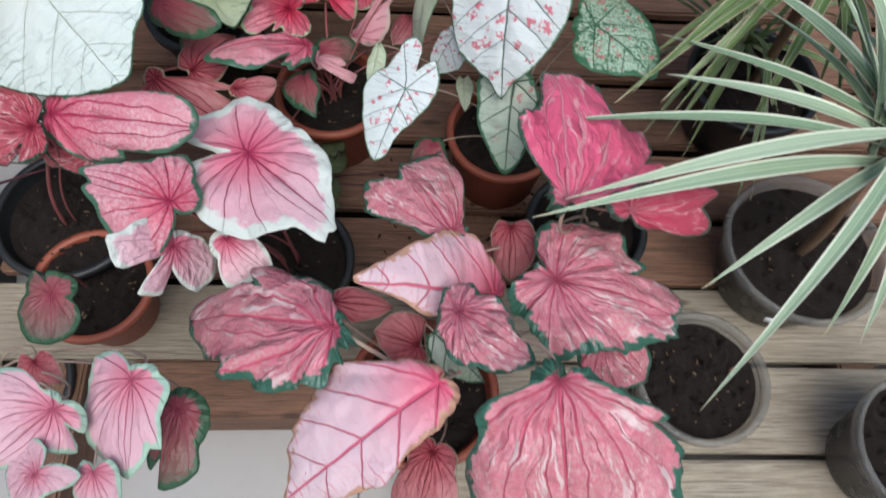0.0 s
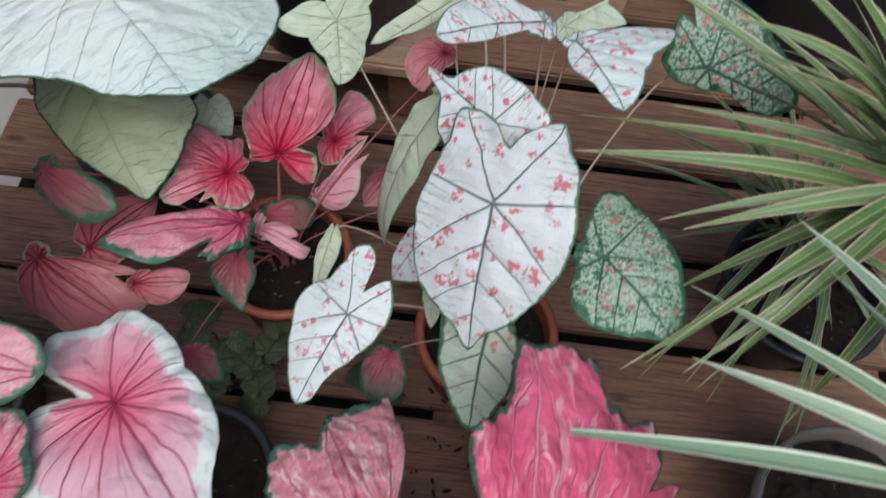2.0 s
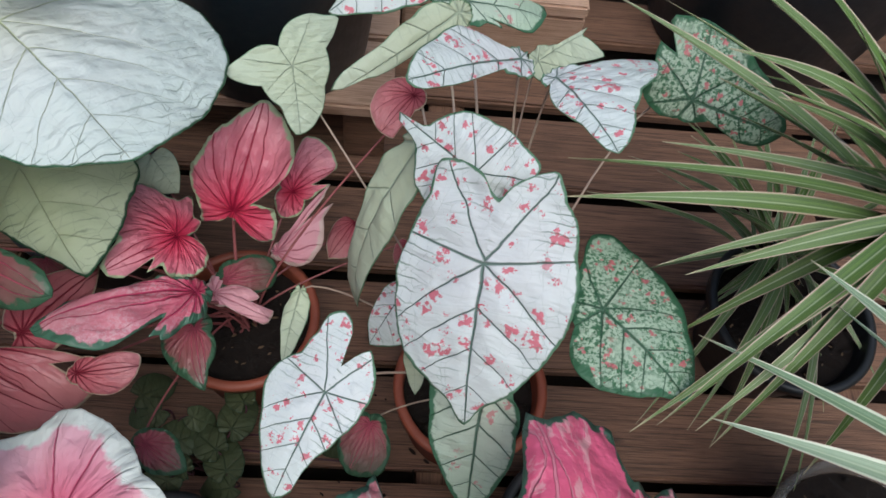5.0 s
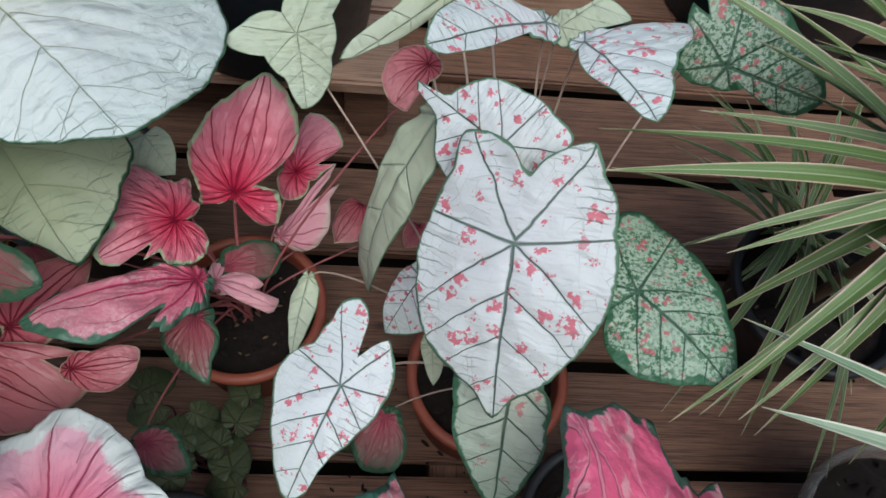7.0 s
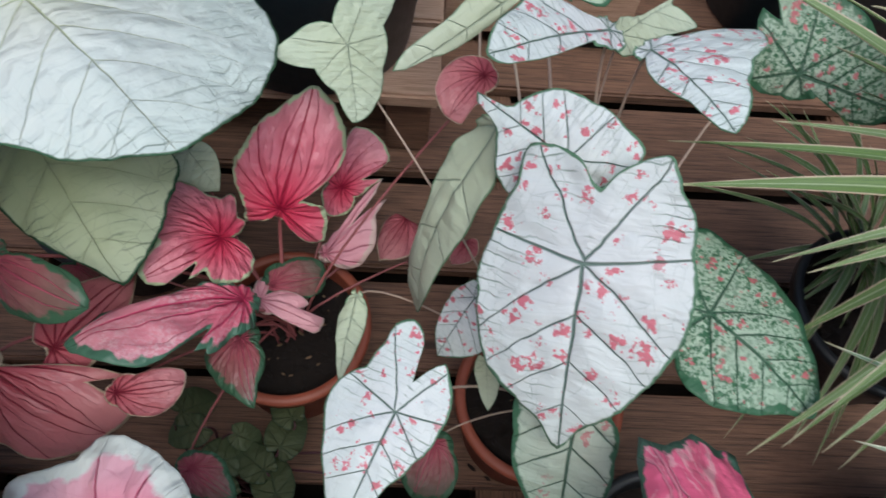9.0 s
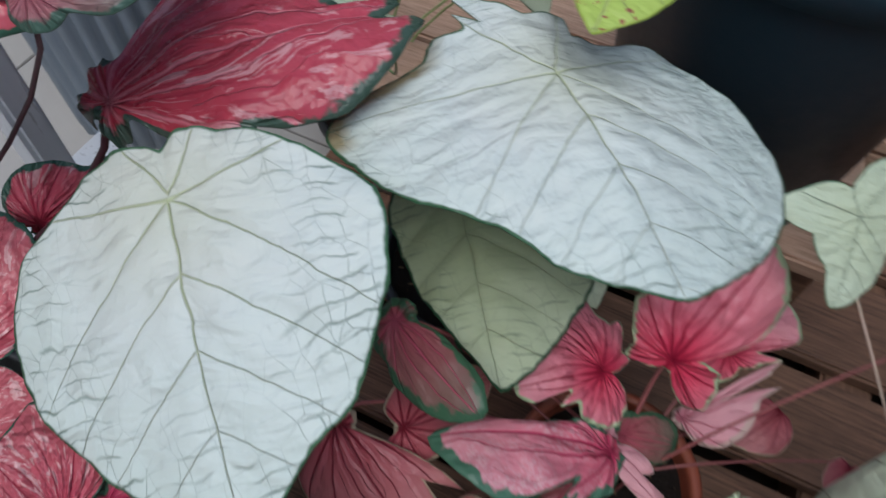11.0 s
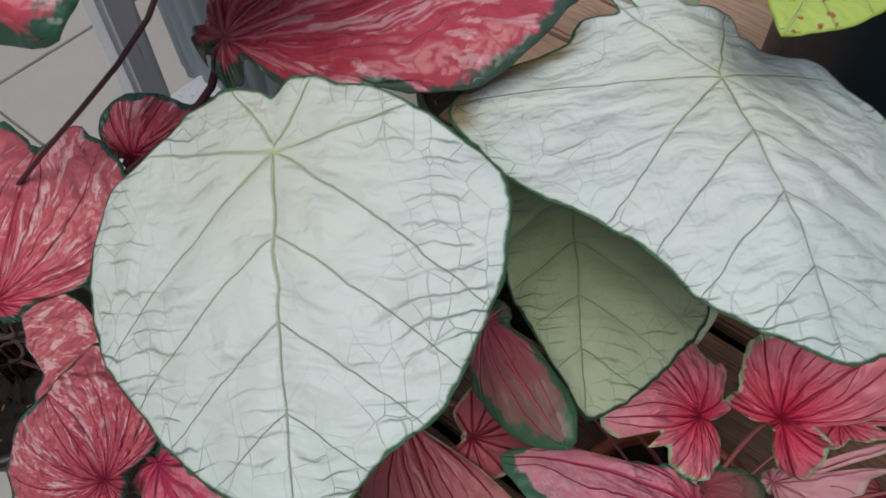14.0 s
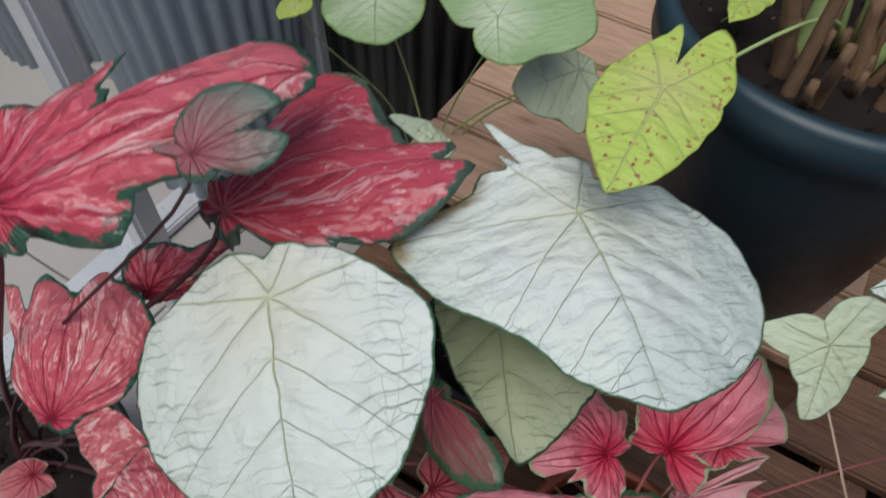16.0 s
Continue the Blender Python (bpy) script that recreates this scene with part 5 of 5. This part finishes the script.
leaf("redleft", "redmark", (-0.567, 0.438, 0.315), (-0.623, 0.525, 0.349), (0.080, -0.321, 0.944), arch=0.03, fold=-0.04, wave=0.03, rag=0.03, lobes=((-83, 0.24), (-76, 0.53), (-61, 0.63), (-49, 0.80), (-43, 0.97), (-34, 1.06), (-18, 1.14), (-7, 1.20), (-1, 0.98), (4, 1.02), (15, 1.23), (24, 0.82), (27, 1.47), (28, 1.10), (33, 1.50), (34, 0.77), (56, 0.50), (65, 0.23), (151, 0.04)))
leaf("redleft", "redmark", (-0.441, 0.451, 0.325), (-0.438, 0.402, 0.303), (0.100, -0.400, 0.911), arch=0.06, fold=-0.1, wave=0.035, rag=0.03, lobes=((-165, 0.09), (-115, 1.51), (-111, 1.04), (-110, 0.49), (-106, 1.64), (-92, 1.99), (-87, 2.19), (-83, 1.49), (-82, 1.92), (-70, 1.31), (-53, 1.29), (-37, 1.13), (-16, 1.04), (-1, 0.65), (-1, 1.04), (15, 0.64), (31, 0.53), (50, 0.34)))
leaf("redleft", "redmark", (-0.584, 0.565, 0.328), (-0.537, 0.641, 0.351), (0.659, -0.563, 0.498), arch=0.06, fold=-0.2, wave=0.02, lobes=((-174, 0.09), (-59, 0.22), (-32, 0.46), (-11, 0.77), (-7, 0.22), (0, 1.03), (11, 0.83), (16, 0.60)))
leaf("redleft", "redstripe", (-0.565, 0.400, 0.280), (-0.591, 0.372, 0.270), (0.058, -0.373, 0.926), (0.56, 0.38, -0.32, 0.34), (0.44, 0.39, -0.27, 0.14), -0.12, arch=0.06, fold=-0.2, wave=0.02, tipf=0.8)
leaf("redleft", "redstripe", (-0.429, 0.442, 0.280), (-0.402, 0.441, 0.260), (0.453, -0.638, 0.622), (0.28, 0.34, -0.17, 0.30), (0.43, 0.69, -0.17, 0.20), -0.07, arch=0.06, fold=-0.2, wave=0.02, tipf=0.8)
leaf("red", "redstripe", (-0.282, 0.568, 0.270), (-0.241, 0.648, 0.250), (0.272, 0.099, 0.957), (0.45, 0.35, -0.02, 0.22), (0.38, 0.30, -0.28, 0.13), -0.08, arch=0.06, fold=-0.15, wave=0.015, tipf=0.7)
leaf("yellow", "yellow", (-0.253, 0.832, 0.531), (-0.250, 0.726, 0.513), (0.037, -0.167, 0.985), arch=0.04, fold=-0.06, wave=0.006, rag=0.004, lobes=((-180, 0.18), (-177, 0.42), (-172, 0.73), (-163, 0.57), (-148, 0.47), (-121, 0.39), (-75, 0.43), (-38, 0.58), (-15, 0.78), (-4, 0.93), (0, 1.00), (5, 0.92), (15, 0.82), (34, 0.60), (59, 0.46), (102, 0.42), (144, 0.63), (158, 0.77), (168, 0.82), (175, 0.53)))
leaf("green", "greenwhite", (-0.439, 0.931, 0.462), (-0.412, 0.890, 0.443), (-0.068, -0.462, 0.884), arch=0.05, fold=-0.08, wave=0.01, lobes=((-134, 1.75), (-115, 1.13), (-73, 0.46), (-11, 0.91), (0, 1.00), (19, 1.09), (41, 1.17), (59, 1.59), (73, 1.82), (92, 1.74), (115, 1.75), (169, 1.41)))
leaf("green", "paleunder", (-0.373, 1.018, 0.369), (-0.427, 0.966, 0.348), (0.326, -0.626, 0.709), arch=0.05, fold=-0.08, wave=0.01, lobes=((-117, 0.24), (-60, 0.44), (-27, 0.78), (-5, 0.99), (23, 0.90), (50, 0.73), (77, 0.92), (86, 0.61), (154, 0.25)))
leaf("green", "greenwhite", (-0.626, 0.988, 0.388), (-0.584, 0.926, 0.373), (0.003, -0.235, 0.972), arch=0.05, fold=-0.08, lobes=((-175, 0.69), (-118, 0.93), (-51, 0.86), (-13, 0.96), (0, 1.00), (18, 0.98), (47, 0.88), (107, 0.68)))
leaf("green", "paleunder", (-0.416, 0.802, 0.404), (-0.474, 0.792, 0.423), (0.310, 0.042, 0.950), arch=0.04, fold=-0.3, lobes=((-73, 0.24), (-26, 0.67), (-1, 1.02), (13, 0.64), (29, 0.26), (169, 0.11)))
leaf("green", "yellow", (-0.571, 0.793, 0.500), (-0.568, 0.770, 0.500), (-0.000, 0.000, 1.000), (-0.08, 0.57, -1.04, 0.03), (0.28, 0.57, -0.97, 0.58), -0.34, arch=0.04, fold=-0.1, tipf=0.8)
leaf("green", "yellow", (-0.240, 1.052, 0.500), (-0.241, 0.987, 0.500), (-0.000, 0.000, 1.000), (0.28, 0.33, -0.49, 0.18), (0.47, 0.18, -0.39, 0.21), -0.10, arch=0.04, fold=-0.1, tipf=0.8)
leaf("weed", "weed", (-0.185, 0.514, 0.100), (-0.149, 0.534, 0.073), (0.498, 0.227, 0.837), (0.48, 0.49, -0.19, 0.26), (0.43, 0.37, -0.21, 0.23), -0.06, tipf=0.8)
leaf("weed", "weed", (-0.165, 0.543, 0.100), (-0.142, 0.539, 0.073), (0.738, -0.165, 0.654), (0.52, 0.40, -0.21, 0.24), (0.49, 0.31, -0.24, 0.19), -0.12, tipf=0.8)
leaf("weed", "weed", (-0.121, 0.533, 0.100), (-0.108, 0.580, 0.073), (0.233, 0.441, 0.867), (0.56, 0.37, -0.13, 0.22), (0.41, 0.33, -0.22, 0.18), -0.06, tipf=0.8)
leaf("weed", "weed", (-0.113, 0.563, 0.100), (-0.140, 0.603, 0.073), (-0.268, 0.405, 0.874), (0.50, 0.27, -0.17, 0.17), (0.50, 0.26, -0.16, 0.15), -0.06, tipf=0.8)
leaf("weed", "weed", (-0.135, 0.510, 0.100), (-0.176, 0.541, 0.073), (-0.394, 0.241, 0.887), (0.48, 0.28, -0.18, 0.15), (0.52, 0.28, -0.17, 0.16), -0.05, tipf=0.8)
leaf("weed", "weed", (-0.164, 0.487, 0.100), (-0.202, 0.507, 0.073), (-0.503, 0.198, 0.841), (0.49, 0.25, -0.17, 0.13), (0.54, 0.24, -0.16, 0.15), -0.07, tipf=0.8)
leaf("weed", "weed", (-0.203, 0.548, 0.100), (-0.241, 0.539, 0.073), (-0.485, -0.319, 0.814), (0.42, 0.30, -0.24, 0.19), (0.60, 0.38, -0.13, 0.23), -0.07, tipf=0.8)
leaf("weed", "weed", (-0.120, 0.488, 0.100), (-0.142, 0.540, 0.073), (-0.084, 0.424, 0.902), (0.52, 0.32, -0.14, 0.19), (0.42, 0.30, -0.21, 0.17), -0.04, tipf=0.8)
leaf("weed", "weed", (-0.223, 0.565, 0.100), (-0.196, 0.588, 0.073), (0.561, 0.279, 0.780), (0.57, 0.48, -0.16, 0.26), (0.40, 0.36, -0.25, 0.22), -0.07, tipf=0.8)
leaf("weed", "weed", (0.007, 0.524, 0.100), (-0.027, 0.517, 0.073), (-0.572, -0.256, 0.779), (0.44, 0.31, -0.22, 0.18), (0.56, 0.36, -0.16, 0.23), -0.07, tipf=0.8)
leaf("weed", "weed", (0.020, 0.501, 0.100), (0.049, 0.501, 0.073), (0.672, -0.115, 0.732), (0.55, 0.35, -0.18, 0.20), (0.48, 0.28, -0.26, 0.17), -0.11, tipf=0.8)
leaf("weed", "weed", (-0.113, 0.471, 0.100), (-0.151, 0.469, 0.073), (-0.559, -0.195, 0.805), (0.45, 0.30, -0.22, 0.16), (0.58, 0.33, -0.13, 0.19), -0.06, tipf=0.8)
leaf("weed", "weed", (-0.179, 0.476, 0.100), (-0.213, 0.449, 0.073), (-0.352, -0.400, 0.846), (0.42, 0.35, -0.23, 0.22), (0.56, 0.43, -0.15, 0.25), -0.07, tipf=0.8)
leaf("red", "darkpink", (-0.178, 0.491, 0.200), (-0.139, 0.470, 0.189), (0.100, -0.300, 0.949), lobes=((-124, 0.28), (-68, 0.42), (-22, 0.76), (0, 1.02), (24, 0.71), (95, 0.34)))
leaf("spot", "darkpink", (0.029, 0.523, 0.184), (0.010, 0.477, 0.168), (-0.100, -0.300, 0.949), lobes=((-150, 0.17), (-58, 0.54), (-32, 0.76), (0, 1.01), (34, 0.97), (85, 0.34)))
leaf("redleft", "redmark", (-0.363, 0.443, 0.292), (-0.425, 0.435, 0.295), (0.100, -0.400, 0.911), wave=0.03, lobes=((-70, 0.20), (-26, 0.61), (-14, 0.98), (2, 1.04), (22, 0.90), (48, 0.75), (156, 0.14)))
leaf("redleft", "redmark", (-0.694, 0.533, 0.445), (-0.680, 0.579, 0.458), (0.100, -0.300, 0.949), wave=0.03, lobes=((-165, 0.19), (-53, 0.43), (-28, 0.96), (-2, 0.94), (20, 1.10), (44, 1.23), (70, 1.09)))
leaf("pinkgreen", "redmark", (-0.399, 0.412, 0.367), (-0.452, 0.422, 0.376), (0.100, -0.300, 0.949), wave=0.03, lobes=((-110, 0.17), (-91, 0.51), (-59, 0.86), (-27, 1.30), (0, 1.00), (30, 1.04), (65, 0.86), (77, 0.27), (81, 0.75), (175, 0.24)))
leaf("redleft", "tealback", (-0.457, 0.573, 0.566), (-0.419, 0.618, 0.588), (0.101, -0.504, 0.858), wave=0.004, fold=-0.06, arch=0.04, lobes=((-55, 0.31), (-47, 0.57), (-31, 0.81), (-15, 0.95), (2, 0.36), (2, 1.00), (126, 0.25), (144, 0.54), (157, 0.20)))


# ---- striped strap-leaf plants ----
def strap(thing, crown, tip, width, lift, seed, material):
    """One arching strap leaf from the crown to its tip, in the plant's own space."""
    crown, tip = Vector(crown), Vector(tip)
    span = (tip - crown).length
    top = crown.lerp(tip, 0.45) + Vector((0, 0, lift * span))
    pts = curve_points(crown, crown.lerp(top, 0.6), top, tip, 16)
    verts, uvs, faces = [], [], []
    for k, p in enumerate(pts):
        t = k / 16
        d = (pts[min(k + 1, 16)] - pts[max(k - 1, 0)]).normalized()
        side = d.cross(Vector((0, 0, 1)))
        side = side.normalized() if side.length > 1e-4 else Vector((1, 0, 0))
        up = side.cross(d)
        turn = 0.5 * math.sin(seed * 1.7) * t
        side, up = side * math.cos(turn) + up * math.sin(turn), up * math.cos(turn) - side * math.sin(turn)
        w = width * (0.55 + 0.9 * t if t < 0.4 else 0.91) * (1 if t < 0.5 else max(0.02, 1 - ((t - 0.5) / 0.5) ** 1.7))
        for j, (o, h) in enumerate(((-1, 0.16), (-0.5, 0.06), (0, 0), (0.5, 0.06), (1, 0.16))):
            verts.append(p + side * (w * o / 2) + up * (w * h))
            uvs.append(((o + 1) / 2, t))
    for layer in (0, 1):
        if layer:
            verts += [v - Vector((0, 0, 0.0006)) for v in verts]
            uvs += uvs
    half = len(verts) // 2
    for k in range(16):
        for j in range(4):
            f = (5 * k + j, 5 * k + j + 1, 5 * k + 6 + j, 5 * k + 5 + j)
            faces += [f, tuple(half + i for i in f[::-1])]
    mesh = bpy.data.meshes.new("strap_leaf")
    mesh.from_pydata([v - thing.location for v in verts], [], faces)
    mesh.materials.append(material)
    mesh.polygons.foreach_set("use_smooth", [True] * len(faces))
    layer = mesh.uv_layers.new(name="UVMap")
    loops = np.zeros(len(mesh.loops), dtype=np.int32)
    mesh.loops.foreach_get("vertex_index", loops)
    layer.data.foreach_set("uv", np.array(uvs, dtype=np.float32)[loops].ravel())
    ob = new("strap_leaf", mesh)
    ob.parent = thing


def strap_plant(base, crown, tips, label, extra, reach, seed, width=0.016, spread=(0.0, 6.283), low=-0.1, material=STRAP):
    """A clump: the leaves that stand out, then a seeded tuft of others round the crown, on a short cane."""
    thing = tagged(new("strap_leaf_plant"), label, "plant", "strap leaf plants")
    thing.location = base
    rng = random.Random(seed)
    crown = Vector(crown)
    bm = bmesh.new()
    tube(bm, curve_points(Vector((0, 0, -0.01)), Vector((0.01, 0, 0.1)), crown - thing.location - Vector((0, 0, 0.08)), crown - thing.location, 8), [0.008] * 9, 8)
    part("cane", bm, BARK, thing)
    for n, (tip, lift) in enumerate(tips):
        start = crown + Vector((rng.uniform(-0.012, 0.012), rng.uniform(-0.012, 0.012), rng.uniform(-0.03, 0.02)))
        strap(thing, start, tip, width * rng.uniform(0.9, 1.15), lift, n + seed, material)
    for n in range(extra):
        ang, far = rng.uniform(*spread), reach * rng.uniform(0.45, 1.05)
        tip = crown + Vector((math.cos(ang) * far, math.sin(ang) * far, rng.uniform(low, 0.16) + 0.05 - 0.25 * far * rng.random()))
        tip.z = max(tip.z, 0.03)
        start = crown + Vector((rng.uniform(-0.012, 0.012), rng.uniform(-0.012, 0.012), rng.uniform(-0.05, 0.02)))
        strap(thing, start, tip, width * rng.uniform(0.6, 1.05), rng.uniform(0.08, 0.3), n + 50 + seed, material)
    return thing

strap_plant((0.565, 0.405, 0.10), (0.50, 0.395, 0.42), (((0.110, 0.411, 0.403), 0.12), ((0.107, 0.273, 0.460), 0.1), ((0.142, 0.303, 0.440), 0.1), ((0.274, 0.125, 0.360), 0.25), ((0.343, 0.367, 0.420), 0.05), ((0.432, 0.285, 0.400), 0.2), ((0.423, 0.206, 0.340), 0.3), ((0.445, 0.192, 0.360), 0.3), ((0.276, 0.483, 0.400), 0.1), ((0.285, 0.239, 0.380), 0.15), ((0.287, 0.556, 0.380), 0.1), ((0.379, 0.574, 0.420), 0.15), ((0.349, 0.592, 0.450), 0.15)), "cream and green striped strap-leaf plant in a clear pot", 40, 0.27, 3, 0.018, (-1.2, 2.4))
strap_plant((0.545, 0.70, 0.10), (0.50, 0.665, 0.42), (((0.175, 0.684, 0.430), 0.08), ((0.174, 0.653, 0.420), 0.1), ((0.205, 0.797, 0.500), 0.1), ((0.257, 0.822, 0.480), 0.12), ((0.254, 0.866, 0.520), 0.12), ((0.274, 0.599, 0.400), 0.12), ((0.309, 0.767, 0.450), 0.1), ((0.251, 0.487, 0.360), 0.25), ((0.291, 0.489, 0.340), 0.25), ((0.236, 0.486, 0.340), 0.2), ((0.309, 0.856, 0.550), 0.1), ((0.392, 0.898, 0.550), 0.1), ((0.464, 0.914, 0.550), 0.1), ((0.298, 0.585, 0.300), 0.2), ((0.384, 0.571, 0.330), 0.2), ((0.400, 0.466, 0.300), 0.3), ((0.478, 0.500, 0.340), 0.3), ((0.486, 0.471, 0.360), 0.3), ((0.307, 0.480, 0.330), 0.25)), "cream and green striped strap-leaf plant with pinkish edges", 64, 0.26, 7, 0.018, (-1.6, 3.4), material=STRAP_DARK)
strap_plant((0.545, 0.79, 0.0), (0.545, 0.785, 0.12), (((0.350, 0.527, 0.200), 0.3), ((0.381, 0.534, 0.220), 0.3), ((0.380, 0.514, 0.180), 0.3), ((0.319, 0.546, 0.140), 0.3), ((0.482, 0.474, 0.100), 0.4), ((0.505, 0.475, 0.100), 0.4), ((0.234, 0.741, 0.300), 0.15), ((0.305, 0.829, 0.250), 0.2), ((0.381, 0.891, 0.250), 0.2)), "low tuft of striped strap leaves on the deck", 40, 0.20, 11, 0.013, low=-0.08, material=STRAP_DARK)


# ---- unseen plain walls, added round the yard to block low sky light ----
WALL = plain_material("sky_block_wall", (0.10, 0.11, 0.09), (0.16, 0.16, 0.14), 4.0, 0.85, 0.4)
for name, x, y, sx, sy in (("wall_north", 0, 2.6, 5.4, 0.12), ("wall_south", 0, -1.9, 5.4, 0.12), ("wall_west", -2.64, 0.35, 0.12, 4.38), ("wall_east", 2.64, 0.35, 0.12, 4.38)):
    bm = bmesh.new()
    box(bm, (sx, sy, 2.0), (x, y, FLOOR_Z + 0.994), 0.005)
    tagged(link_mesh(name, bm, WALL, smooth=False), "unseen plain dark wall added to block low sky light", "wall", kind="structure")


# ---- dry stems in the navy pot ----
def dry_clump(x, y, z, seed):
    thing = tagged(new("dry_stem_clump"), "clump of brown dry stems growing in the navy pot", "plant")
    thing.location = (x, y, z)
    rng = random.Random(seed)
    for n in range(26):
        ang, far = rng.uniform(0, 6.283), rng.uniform(0.02, 0.09)
        start = Vector((math.cos(ang) * far * 0.7, math.sin(ang) * far * 0.7, -0.02))
        end = start + Vector((math.cos(ang) * rng.uniform(0.0, 0.05), math.sin(ang) * rng.uniform(0.0, 0.05), rng.uniform(0.06, 0.2)))
        bm = bmesh.new()
        r = rng.uniform(0.003, 0.010)
        tube(bm, curve_points(start, start + Vector((0, 0, 0.05)), end - Vector((0, 0, 0.04)), end, 7), [r * (1.2 - 0.08 * k) for k in range(8)], 7)
        part("stem", bm, STEM_GREEN if n % 9 == 5 else BARK, thing)
    return thing


dry_clump(-0.145, 1.055, 0.440, 5)
dry_clump(-0.10, 1.095, 0.440, 9)


# ---- small loose things ----
def litter(n, x0, x1, y0, y1, z, seed):
    rng = random.Random(seed)
    bm = bmesh.new()
    for _ in range(n):
        s = rng.uniform(0.001, 0.0028)
        m = Matrix.Translation((rng.uniform(x0, x1), rng.uniform(y0, y1), z + s * 0.4)) @ Euler((rng.uniform(-0.4, 0.4), rng.uniform(-0.4, 0.4), rng.uniform(0, 6))).to_matrix().to_4x4() @ Matrix.Diagonal((rng.uniform(1, 3), 1, 0.6, 1))
        bmesh.ops.create_icosphere(bm, subdivisions=1, radius=s, matrix=m)
    return link_mesh("soil_crumbs", bm, SOIL)


tagged(litter(90, -0.05, 0.20, 0.40, 0.61, 0.0, 4), "scattered dark soil crumbs on the deck boards", "soil", kind="stuff")

bm = bmesh.new()
box(bm, (0.022, 0.0012, 0.010), bevel=0.0004)
tag = tagged(link_mesh("paper_tag", bm, PAPER), "small white paper tag on the clear pot", "label")
tag.matrix_world = pose(0.505, 0.300, 0.105, -14, 0, -14)
